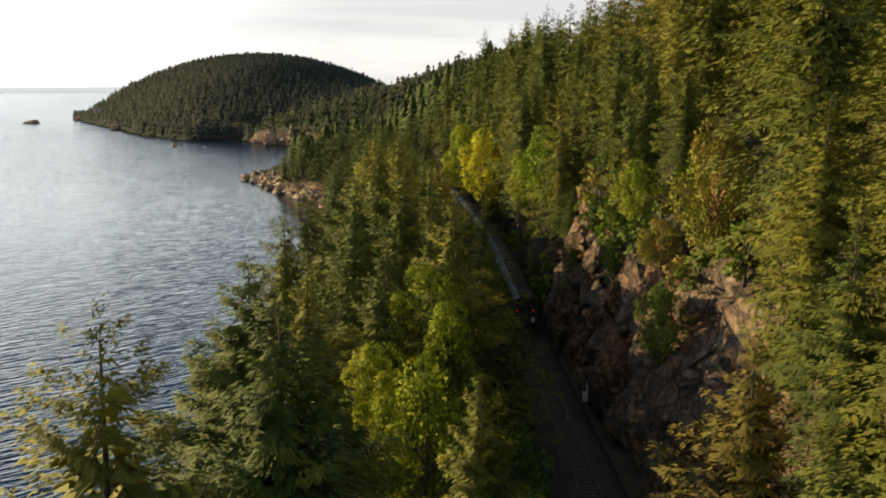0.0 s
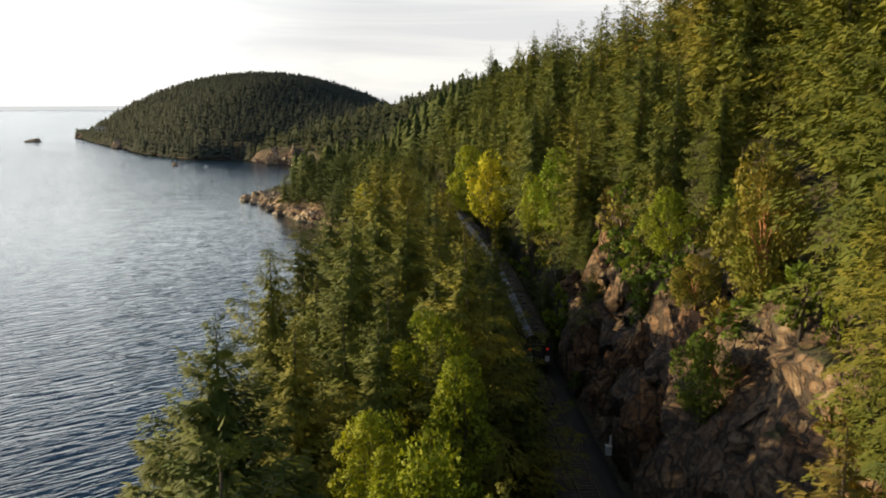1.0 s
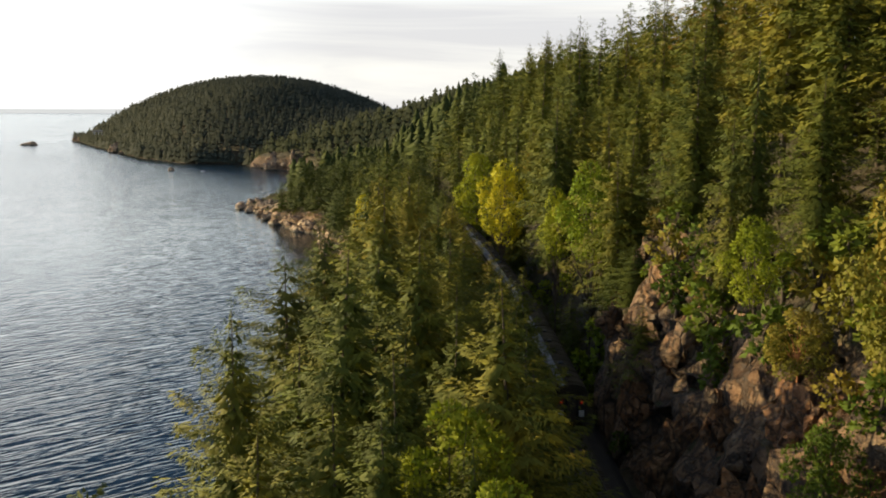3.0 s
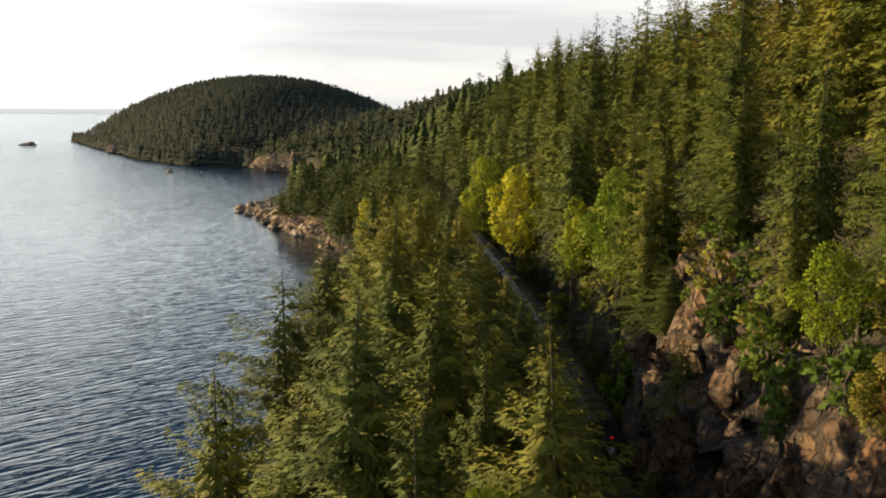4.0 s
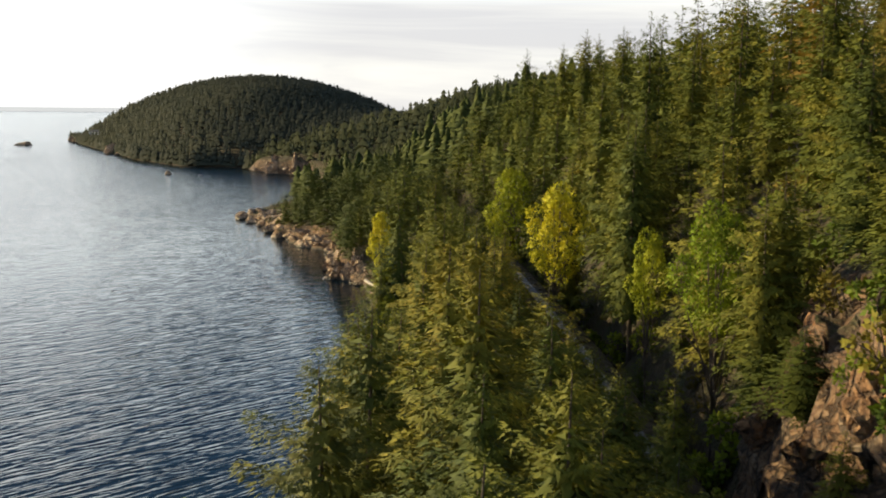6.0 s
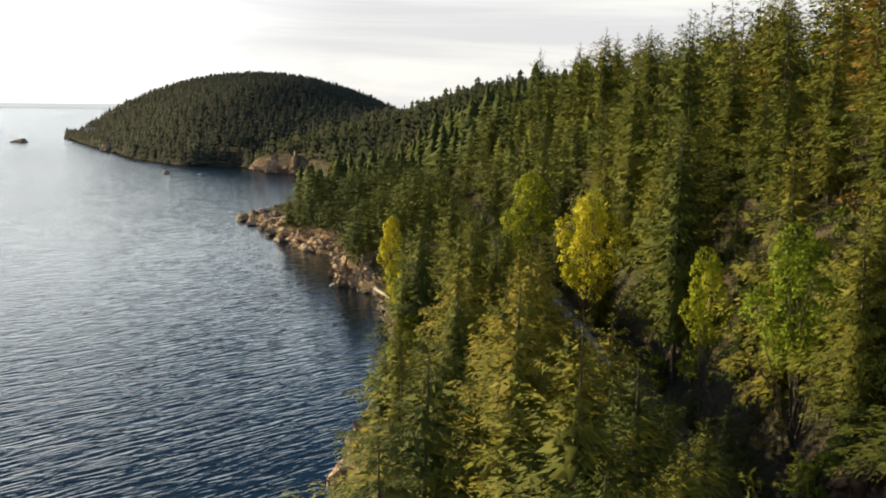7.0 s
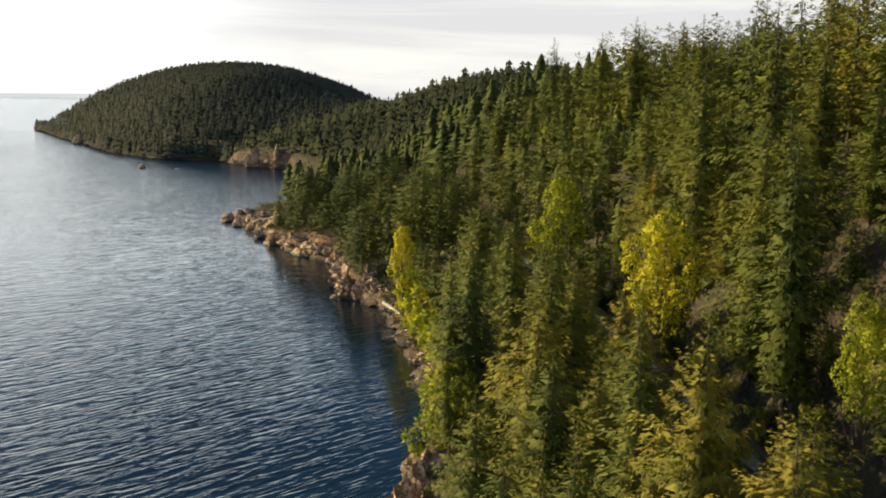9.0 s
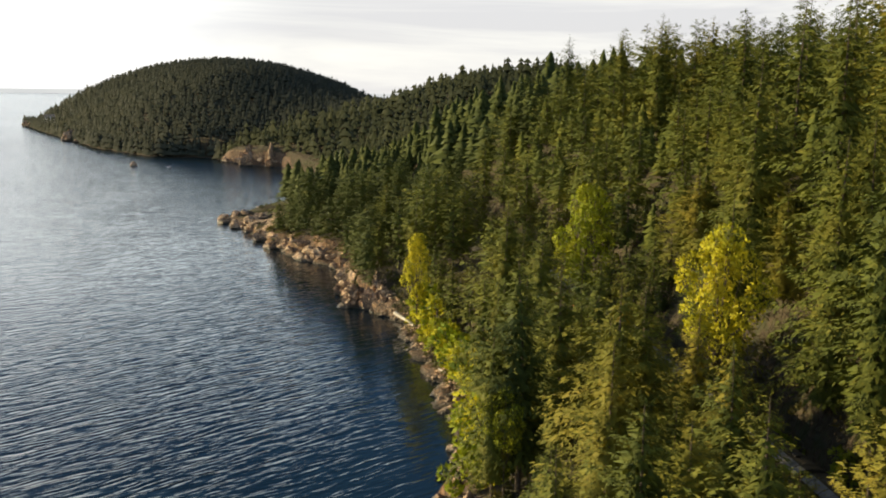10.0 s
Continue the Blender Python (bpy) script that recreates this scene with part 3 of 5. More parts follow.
def far_crown(rng, wide, low, blunt, tall=22.0, seg=6, tiers=3, notch=0.0):
    """Tiers of ragged skirts, one above the other, for trees that are only a few metres of dark green far off."""
    verts, faces = [], []
    for i in range(tiers):
        h = low + ((0.94 if tiers > 3 else 0.80) - low) * i / (tiers - 1)
        top = 1.0 if i == tiers - 1 else min(1.0, h + (1.25 if tiers < 4 else 2.2) * (1 - low) / tiers)
        o = len(verts)
        for k in range(seg):
            a = 2 * math.pi * k / seg + i * 0.5
            r = wide * ((1 - h) * 1.05) ** blunt * rng.uniform(0.65, 1.2) * (1 - notch * (k % 2))
            verts.append((r * math.cos(a), r * math.sin(a), h * tall + rng.normal(0, 0.6) * min(1.0, 0.3 + r / wide)))
        verts.append((0, 0, top * tall))
        faces += [(o + k, o + (k + 1) % seg, o + seg) for k in range(seg)]
    return np.array(verts), np.array(faces)


def fir_trunk(rng, tall=22.0):
    bend = rng.normal(0, 0.18, 2)
    u = np.linspace(0, 1, 9)
    pts = np.column_stack([bend[0] * np.sin(u * 3), bend[1] * np.sin(u * 2.4), -0.8 + u * (tall * 0.97 + 0.8)])
    pts[:, :2] *= (u * (1 - u) * 4)[:, None]
    return tube(pts, 0.26 * (1 - u) ** 0.85 + 0.02, 8)


def leafy_crown(rng, leaves, size, tall=13.0, wide=4.4, low=0.22, lobes=13):
    """Leaf sprays round the ends of the limbs, in lobes with gaps between them. Also gives the lobes' middles."""
    mids, rad = [], []
    for i in range(lobes):
        u = (i + 0.5) / lobes
        a = i * 2.39996 + rng.normal(0, 0.4)
        r = wide * 0.66 * math.sin(math.pi * min(0.93, 0.14 + 0.82 * u)) * rng.uniform(0.55, 1.15)
        mids.append((r * math.cos(a), r * math.sin(a), tall * (low + 0.10 + (0.86 - low) * u)))
        rad.append(wide * rng.uniform(0.19, 0.33))
    mids, rad = np.array(mids), np.array(rad)
    pick = rng.integers(0, lobes, leaves)
    ball = unit(rng.normal(0, 1, (leaves, 3)))
    ball[:, 2] = np.abs(ball[:, 2]) * np.where(rng.random(leaves) < 0.72, 1, -0.7)
    lump = 0.72 + 0.40 * rng.random(leaves) ** 0.6
    base = mids[pick] + ball * (rad[pick] * lump)[:, None] * np.array((1, 1, 0.86))
    way = ball + rng.normal(0, 0.65, (leaves, 3)) + np.array((0, 0, -0.25))
    length = size * rng.uniform(0.6, 1.35, leaves)
    v, f = kites(base, way, length, length * rng.uniform(0.55, 0.85, leaves), rng, 0.55, ball * 0.8 + np.array((0, 0, 0.5)))
    return rounded(v, f, np.repeat(ball + np.array((0, 0, 0.25)), 4, 0), 0.45), mids


def leafy_trunk(rng, mids, tall=13.0):
    u = np.linspace(0, 1, 6)
    fork = tall * 0.46
    lean = rng.normal(0, 0.35, 2)
    pieces = [tube(np.column_stack([lean[0] * u * u, lean[1] * u * u, -0.8 + u * (fork + 0.8)]), 0.24 * (1 - 0.45 * u), 7)]
    for m in mids:
        start = np.array((lean[0] * 0.5, lean[1] * 0.5, fork * (0.62 + 0.36 * rng.random())))
        mid = (start + m) / 2 + np.array((0, 0, 0.35)) + rng.normal(0, 0.25, 3)
        pieces.append(tube([start, mid, m, m + (m - mid) * 0.4], (0.11, 0.075, 0.045, 0.012), 5))
    return joined(pieces)


rng = np.random.default_rng(11)
# two grades of detail for firs that stand near, a lighter one for the rest
FIR_CLOSE = [fir_crown(rng, 20, 6, 560, (0.42, 0.125), 4200, wide=w, low=0.2) for w in (5.2, 5.7)]
FIR_NEAR = [fir_crown(rng, r, 6, 240, (0.46, 0.122), 2400, wide=w, low=l, droop=d) for r, w, l, d in ((17, 5.4, 0.12, 0.34), (15, 5.9, 0.16, 0.42), (18, 5.0, 0.10, 0.28), (15, 5.7, 0.2, 0.36))]
FIR_MID = [fir_crown(rng, r, 6, 112, (0.57, 0.156), 1500, wide=w, low=l, droop=d) for r, w, l, d in ((15, 5.4, 0.10, 0.30), (13, 5.9, 0.14, 0.40), (16, 5.0, 0.08, 0.26), (13, 5.7, 0.2, 0.34), (14, 5.2, 0.12, 0.42))]
FIR_LIGHT = [fir_crown(rng, r, 5, 26, (0.90, 0.32), 360, wide=w, low=l) for r, w, l in ((12, 5.4, 0.16), (11, 5.9, 0.2), (13, 5.0, 0.14))]
FIR_THIN = [fir_crown(rng, r, 4, 8, (1.35, 0.66), 120, wide=w, low=0.2) for r, w in ((10, 5.4), (9, 5.9), (11, 5.0))]
FIR_FAR = [far_crown(rng, w, l, b) for w, l, b in ((5.2, 0.12, 0.8), (4.6, 0.10, 1.0), (5.8, 0.16, 0.62), (4.2, 0.08, 0.9), (6.4, 0.2, 0.5))]
FIR_SKIRT = [conic(far_crown(rng, w, l, b, seg=10, tiers=12, notch=0.5), 0.6, 0.45) for w, l, b in ((5.2, 0.10, 0.8), (4.6, 0.08, 0.95), (5.6, 0.14, 0.7), (4.9, 0.12, 1.0))]
FIR_BROAD = [fir_crown(rng, 11, 5, 520, (0.46, 0.115), 900, wide=7.0, low=0.34, droop=0.10, sweep=30)]
FIR_CLOSE, FIR_NEAR, FIR_MID, FIR_LIGHT, FIR_BROAD = ([conic(c, own=0.28) for c in pool] for pool in (FIR_CLOSE, FIR_NEAR, FIR_MID, FIR_LIGHT, FIR_BROAD))
FIR_THIN = [conic(c, own=0.3) for c in FIR_THIN]
FIR_FAR = [conic(c, 2.2, 0.15) for c in FIR_FAR]
FIR_TRUNK = [fir_trunk(rng) for _ in range(3)]
MESHES = {}


def shared(key, make):
    """One mesh datum for all alike pieces."""
    if key not in MESHES:
        MESHES[key] = make()
    return MESHES[key]


PLACED = []
FIR_LABELS = {"needles": "tall olive-green fir on the wooded coast slope", "spit_needles": "dark broad-boughed fir leaning over the shore", "browned_needles": "browned fir with rusty needles beside the railway cut"}


def fir_tree(x, y, tip, wide=1.0, grade="mid", mat=None, base=None, lean=0.0):
    mat = mat or NEEDLES
    z = height(x, y) - 0.3 if base is None else base
    tall = max(tip - z, 4.0) / 22.0
    pool = {"close": FIR_CLOSE, "near": FIR_NEAR, "mid": FIR_MID, "light": FIR_LIGHT, "broad": FIR_BROAD}[grade]
    k, j = int(rng.integers(len(pool))), int(rng.integers(len(FIR_TRUNK)))
    root = new("fir_tree")
    root.matrix_world = pose(x, y, z, rng.normal(0, 0.5), lean + rng.normal(0, 0.5), rng.uniform(0, 360)) @ Matrix.Diagonal((wide * tall ** 0.5, wide * tall ** 0.5, tall, 1))
    under("trunk", shared(("fir_trunk", j), lambda: mesh_of("trunk", *FIR_TRUNK[j], BARK, True)), root)
    under("crown", shared((grade, k, mat.name), lambda: mesh_of("crown", *pool[k][:2], mat, True, pool[k][2])), root)
    PLACED.append((x, y))
    return tagged(root, FIR_LABELS[mat.name], "tree", "firs of the coast wood")


LEAFY = [leafy_crown(rng, 5600, 0.31, lobes=l, wide=w, low=b) for l, w, b in ((22, 4.8, 0.24), (26, 4.5, 0.16), (19, 5.2, 0.3))]
LEAFY_TRUNK = [leafy_trunk(rng, m) for _, m in LEAFY]
BUSH = [leafy_crown(rng, 420, 0.46, tall=4.0, wide=2.4, low=0.05, lobes=7) for _ in range(2)]
BUSH_TRUNK = [leafy_trunk(rng, m, 4.0) for _, m in BUSH]
LEAF_LABELS = {
    "maple_leaves": ("maple_tree", "yellow-green bigleaf maple lit by the low sun"), "turning_maple_leaves": ("maple_tree", "maple turned golden yellow among dark firs"),
    "green_leaves": ("maple_tree", "green bigleaf maple beside the railway"), "madrone_leaves": ("madrone_tree", "madrone with peeling orange-red limbs and olive leaves")}


def leafy_tree(x, y, tip, wide=1.0, mat=None, deep=None, base=None):
    """deep: how far the crown reaches down from the tip, so the stem is as long as it must be."""
    mat = mat or MAPLE
    z = height(x, y) - 0.3 if base is None else base
    k = int(rng.integers(len(LEAFY)))
    name, label = LEAF_LABELS[mat.name]
    root = new(name)
    tall = max(tip - z, 3.0)
    deep = min(tall * 0.92, 12.5 * wide if deep is None else deep)
    root.matrix_world = pose(x, y, z, 0, 0, rng.uniform(0, 360))
    bark = RED_BARK if mat is MADRONE else BARK
    thin = 0.55 if mat is MADRONE else 0.8
    t = under("trunk", shared(("leafy_trunk", k, bark.name), lambda: mesh_of("trunk", *LEAFY_TRUNK[k], bark, True)), root)
    t.scale = (wide * thin, wide * thin, tall / 13.0)
    c = under("crown", shared(("leafy", k, mat.name), lambda: mesh_of("crown", *LEAFY[k][0][:2], mat, True, LEAFY[k][0][2])), root)
    c.scale = (wide, wide, deep / 9.8)
    c.location = (0, 0, tall - 12.9 * deep / 9.8)
    PLACED.append((x, y))
    return tagged(root, label, "tree", "broadleaf trees of the coast wood")


def bush(x, y, size, mat, label, base=None):
    z = height(x, y) - 0.15 if base is None else base
    k = int(rng.integers(len(BUSH)))
    root = new("bush")
    root.matrix_world = pose(x, y, z, 0, 0, rng.uniform(0, 360)) @ Matrix.Diagonal((size, size, size * rng.uniform(0.8, 1.2), 1))
    under("stem", shared(("bush_trunk", k), lambda: mesh_of("stem", *BUSH_TRUNK[k], BARK, True)), root)
    under("foliage", shared(("bush", k, mat.name), lambda: mesh_of("foliage", *BUSH[k][0][:2], mat, True, BUSH[k][0][2])), root)
    return tagged(root, label, "bush", "bushes of the coast wood")


# firs that can be told apart, others added for shade: x, y, tip, breadth
NEAR_BANK = [
    (-6.9, 19.5, 36.1, 1.1), (-4.9, 27.0, 34.8, 1.05), (1.3, 40.2, 28.6, 0.75), (-10.1, 48.4, 32.2, 1.3), (-12.0, 72.6, 32.0, 0.72),
    (-7.7, 79.5, 33.8, 1.05), (0.1, 72.7, 33.0, 1.0), (-4.5, 89.8, 33.6, 0.95), (-1.9, 84.6, 29.6, 0.7), (-4.6, 79.2, 29.2, 0.8),
    (-7.5, 95.2, 32.0, 1.0), (-14.6, 102.8, 30.2, 1.15), (-7.3, 101.0, 35.6, 1.05), (-8.6, 114.0, 34.8, 1.1), (-13.6, 113.0, 31.5, 1.1),
    (-7.1, 131.0, 34.4, 0.82), (2.4, 92.0, 27.0, 0.95), (-2.5, 104.0, 29.5, 0.9), (-5.0, 66.6, 28.6, 1.0), (1.2, 79.0, 26.5, 0.8), (-1.2, 66.5, 27.5, 0.85), (2.8, 97.0, 26.0, 1.0), (2.4, 102.0, 26.0, 0.95), (2.8, 86.0, 25.5, 1.0), (1.6, 113.0, 27.0, 1.0), (2.0, 118.5, 26.0, 0.95), (-9.2, 63.5, 29.0, 0.95), (-13.5, 58.0, 26.0, 0.9)]
FAR_BANK = [
    (-7.8, 141.7, 30.8, 1.0), (-4.6, 157.5, 29.0, 0.9), (-11.7, 161.4, 28.5, 0.95), (-10.0, 168.5, 31.9, 1.0), (-15.5, 184.4, 30.8, 1.0),
    (-10.8, 190.0, 29.4, 0.95), (-18.0, 183.7, 24.8, 0.7), (-17.5, 209.0, 25.1, 0.7), (-32.7, 343.0, 23.0, 1.0), (-37.4, 328.0, 14.0, 0.8),
    (-2.4, 121.0, 28.0, 0.9), (-3.0, 139.0, 27.5, 0.85), (-16.5, 131.0, 27.0, 1.0), (-17.0, 150.0, 25.0, 0.95), (-3.0, 172.0, 28.5, 0.9),
    (-7.4, 170.0, 30.8, 1.0), (-3.5, 160.5, 28.7, 0.9), (-5.2, 143.6, 25.9, 0.9), (-15.4, 125.4, 29.5, 0.9), (-4.5, 205.0, 27.0, 0.95), (-5.0, 215.0, 26.0, 0.95),
    (-9.0, 222.0, 27.0, 1.1), (-3.0, 199.0, 25.0, 0.8), (-12.4, 236.0, 30.5, 1.0), (-7.0, 238.0, 26.0, 0.9), (-10.5, 250.0, 27.0, 1.0), (-8.5, 229.0, 26.0, 0.9),
    (-7.0, 181.0, 25.5, 0.95), (-6.2, 190.0, 24.5, 1.0), (-11.5, 200.0, 24.5, 1.0), (-8.0, 197.0, 23.5, 0.9), (-14.0, 194.0, 22.5, 0.9), (-12.0, 212.0, 24.0, 1.0), (-1.2, 184.0, 20.5, 0.85), (-1.4, 207.0, 22.5, 0.9), (-14.5, 222.0, 21.0, 0.9)]
SLOPE_FIRS = [
    (14.4, 119.6, 28.3, 1.3), (14.0, 127.2, 36.9, 0.9), (15.6, 128.6, 38.6, 1.0), (15.8, 147.2, 40.6, 1.0), (17.4, 98.7, 40.2, 0.62),
    (21.4, 92.9, 43.0, 0.8), (19.2, 99.6, 45.5, 0.75), (21.6, 60.4, 52.0, 1.05), (7.9, 198.0, 35.8, 0.95), (12.9, 183.8, 42.4, 1.0),
    (12.2, 172.0, 42.2, 1.0), (14.6, 182.4, 43.8, 0.9), (13.4, 208.3, 50.0, 1.0), (17.9, 196.4, 55.9, 1.0), (21.0, 238.0, 57.2, 1.0),
    (20.0, 284.0, 60.3, 1.05), (17.7, 307.0, 58.8, 0.9), (10.5, 335.0, 59.2, 0.85), (29.0, 281.0, 59.8, 1.0), (25.0, 300.0, 60.5, 1.0)]
for x, y, tip, w in NEAR_BANK:
    fir_tree(x, y, tip, w, "broad" if x < -13 and y > 100 else "close" if y < 50 else "near" if x < 1 or y < 60 else "mid", SPIT_NEEDLES if x < -13 and y > 100 else None)
for x, y, tip, w in FAR_BANK:
    fir_tree(x, y, tip, w)
for x, y, tip, w in SLOPE_FIRS:
    fir_tree(x, y, tip, w, "near" if y < 95 else "mid")
for x, y, tip, w in ((26.0, 230.0, 58.5, 1.0), (27.0, 205.0, 57.0, 1.0), (31.0, 225.0, 61.0, 1.1), (30.0, 195.0, 58.0, 1.0), (36.0, 215.0, 62.0, 1.1), (35.0, 190.0, 60.0, 1.1), (40.0, 235.0, 64.0, 1.1), (33.0, 245.0, 61.5, 1.0)):
    fir_tree(x, y, tip, w, "light")        # the skyline
fir_tree(14.3, 46.6, 28.8, 1.05, "near", BROWN_NEEDLES)
for x, y, tip, w in ((16.5, 33.0, 31.0, 1.0), (19.5, 38.0, 36.5, 1.05), (17.6, 43.0, 35.0, 0.9), (22.5, 45.0, 42.0, 1.0), (14.2, 30.0, 25.0, 0.9), (19.0, 52.0, 40.0, 1.0), (24.5, 53.0, 47.0, 1.05)):
    fir_tree(x, y, tip, w, "near")

BROADLEAF = [
    (-4.5, 57.0, 25.2, 0.55, MAPLE), (-1.6, 53.0, 24.9, 0.75, MAPLE), (-0.3, 64.0, 26.2, 0.6, MAPLE), (-2.0, 68.9, 27.6, 0.7, MAPLE),
    (2.5, 253.7, 30.2, 1.5, MAPLE), (5.6, 193.0, 31.2, 1.1, GOLD), (12.3, 134.0, 34.2, 0.85, MAPLE), 
    (15.8, 74.2, 25.4, 0.5, GREEN), (-17.0, 183.0, 17.9, 0.55, MAPLE),
    (17.5, 84.0, 29.0, 0.5, MADRONE), (3.4, 48.0, 20.0, 0.7, GREEN), (4.0, 60.0, 19.0, 0.6, GREEN)]
for x, y, tip, w, m in BROADLEAF:
    leafy_tree(x, y, tip, w, m)
leafy_tree(16.5, 89.6, 33.4, 0.5, MAPLE, 5.5)
fir_tree(3.2, 107.4, 28.0, 0.7, "near")
fir_tree(13.3, 109.5, 24.5, 0.8)
for x, y, up in ((12.4, 112.0, 0.7), (15.9, 98.0, 1.1), (15.6, 93.5, 1.0), (16.8, 87.0, 1.1)):
    bush(x, y, up, GREEN, "dark green shrub rooted in the rock cut")
leafy_tree(10.4, 152.0, 30.2, 0.55, MAPLE, 9.0)
leafy_tree(-25.0, 272.0, 19.6, 0.75, GOLD, 12.0)
leafy_tree(19.8, 75.5, 37.0, 0.75, MADRONE, 11.5)
leafy_tree(21.6, 77.5, 34.0, 0.7, MADRONE, 8.0)
for x, y, up, m in ((20.2, 77.5, 1.1, MADRONE), (21.4, 79.5, 1.2, GREEN), (20.6, 84.5, 1.0, MADRONE), (22.0, 87.0, 1.2, GREEN), (20.2, 89.5, 0.9, MADRONE), (22.8, 90.5, 1.2, GREEN), (19.6, 93.5, 0.9, GREEN), (21.2, 82.0, 0.9, GREEN)):
    bush(x, y, up, m, "olive scrub on the slope above the rock cut")


# ---- the rest of the wood ----
def clear(x, y, gap):
    return all((x - a) ** 2 + (y - b) ** 2 > gap * gap for a, b in PLACED)


def transformed(piece, x, y, z, wide, tall, turn):
    c, s = math.cos(turn), math.sin(turn)

    def spun(v):
        return np.column_stack([v[:, 0] * c - v[:, 1] * s, v[:, 0] * s + v[:, 1] * c, v[:, 2]])

    moved = spun(piece[0]) * (wide, wide, tall) + np.array((x, y, z))
    return (moved, piece[1]) if len(piece) == 2 else (moved, piece[1], spun(piece[2]))


def spots(x_from, x_to, y0, y1, step):
    """Jittered places on the land between two lines along the shore."""
    y = y0
    while y < y1:
        x = x_from(y)
        while x < x_to(y):
            yield x + rng.uniform(-0.55, 0.55) * step, y + rng.uniform(-0.6, 0.6) * step
            x += step
        y += step


def fill_wood():
    rest = []
    count = 0
    y = 93.0
    while y < 216:        # the row that screens the line from the water
        x = float(track(y)) - rng.uniform(5.4, 6.8)
        if 183 < y < 198:
            y += 3.0
            continue
        fir_tree(x, y, height(x, y) + (rng.uniform(12.5, 14.5) if 134 < y < 147 else rng.uniform(8, 10) if 134 < y < 166 else rng.uniform(12.5, 15.0) if y < 134 else rng.uniform(10.0, 12.0)), rng.uniform(0.58, 0.75), "mid")
        y += rng.uniform(2.8, 4.0)
    for x, y in [*spots(lambda y: track(y) - 18.0, lambda y: track(y) - 10.0, 72, 140, 5.6), *spots(lambda y: shore(y) + 3.0, lambda y: track(y) - 4.6, 22, 330, 7.0)]:
        s, t = x - shore(y), x - track(y)
        if s < (11.0 if 170 < y < 245 else 6.0 if 160 < y < 300 else 4.0) or t > -5.0 or not clear(x, y, 3.4 if 70 < y < 140 else 4.4) or (235 < y < 292 and s < 5) or (y < 60 and rng.random() < 0.2):
            continue
        z = height(x, y)
        if t < -9:
            tall = rng.uniform(13, 17) if rng.random() < 0.3 else rng.uniform(17, 21)
        else:
            tall = rng.uniform(10, 14) if y < 92 else rng.uniform(12.5, 14.5) if 134 < y < 147 else rng.uniform(8, 10) if 134 < y < 166 else rng.uniform(13, 16) if y < 168 else rng.uniform(11, 13) if y < 218 else rng.uniform(13, 18)
        tall *= 0.62 if s < 8.5 and y > 140 else 0.8 if s < 6 else 1.0
        if y < 60:
            tall = min(tall, 13)
        if count < 125 and y < 240:
            fir_tree(x, y, z + tall, rng.uniform(0.85, 1.2), "mid")
            count += 1
        else:
            PLACED.append((x, y))
            rest.append((x, y, z - 0.3, tall / 22 * rng.uniform(1.1, 1.4), tall / 22))
    for x, y in spots(lambda y: track(y) + 9.0, lambda y: track(y) + (52 if y < 250 else 75), 26, 350, 7.6):
        foot, run = np.interp(y, CLIFF_Y, CLIFF_FOOT), np.interp(y, CLIFF_Y, CLIFF_RUN)
        u = x - track(y) - foot
        if u < (run + 1.8 if 60 < y < 128 else run + 0.8 if y < 126 else 7.5 if 156 < y < 176 else 3.5 if 176 <= y < 214 else 2.0) or not clear(x, y, 4.6):
            continue
        z = height(x, y)
        tall = rng.uniform(13, 25) if u > run + 6 else rng.uniform(9, 15) if y < 126 else rng.uniform(13, 20)
        if y < 55:
            tall *= 0.85
        if x > 0.47 * (y + 6) + 8:
            continue
        if count < 225 and (u < 26 or y < 125) and y < 240:
            fir_tree(x, y, z + tall, rng.uniform(0.85, 1.2), "mid" if u < run + 9 or y < 130 else "light", BROWN_NEEDLES if rng.random() < 0.06 else None)
            count += 1
        else:
            PLACED.append((x, y))
            rest.append((x, y, z - 0.3, tall / 22 * rng.uniform(1.1, 1.4), tall / 22))
    for x, y in spots(lambda y: track(y) + 7.0, lambda y: track(y) + 42.0, 62, 235, 5.0):        # young firs between the old ones
        u = x - track(y) - np.interp(y, CLIFF_Y, CLIFF_FOOT) - np.interp(y, CLIFF_Y, CLIFF_RUN)
        if u < 1.5 or x > 0.47 * (y + 6) + 8 or 150 < y < 200 and u < 0 or not clear(x, y, 3.2):
            continue
        tall = rng.uniform(5, 10)
        PLACED.append((x, y))
        rest.append((x, y, height(x, y) - 0.3, tall / 22 * rng.uniform(1.3, 1.8), tall / 22))
    for x, y in spots(lambda y: track(y) + 9.5, lambda y: track(y) + 26.0, 146, 206, 4.6):
        if clear(x, y, 3.0):
            tall = rng.uniform(5, 9)
            PLACED.append((x, y))
            rest.append((x, y, height(x, y) - 0.3, tall / 22 * rng.uniform(1.3, 1.7), tall / 22))
    for x, y in spots(lambda y: track(y) + 12.0, lambda y: track(y) + 60.0, 205, 345, 5.0):
        if clear(x, y, 3.0):
            tall = rng.uniform(6, 12)
            PLACED.append((x, y))
            rest.append((x, y, height(x, y) - 0.3, tall / 22 * rng.uniform(1.3, 1.8), tall / 22, FIR_SKIRT))
    for x, y in spots(lambda y: track(y) + 5.0, lambda y: track(y) + 13.0, 138, 340, 3.6):
        if clear(x, y, 2.4) and not 158 < y < 214:
            tall = rng.uniform(6, 12)
            PLACED.append((x, y))
            rest.append((x, y, height(x, y) - 0.3, tall / 22 * rng.uniform(1.1, 1.5), tall / 22))
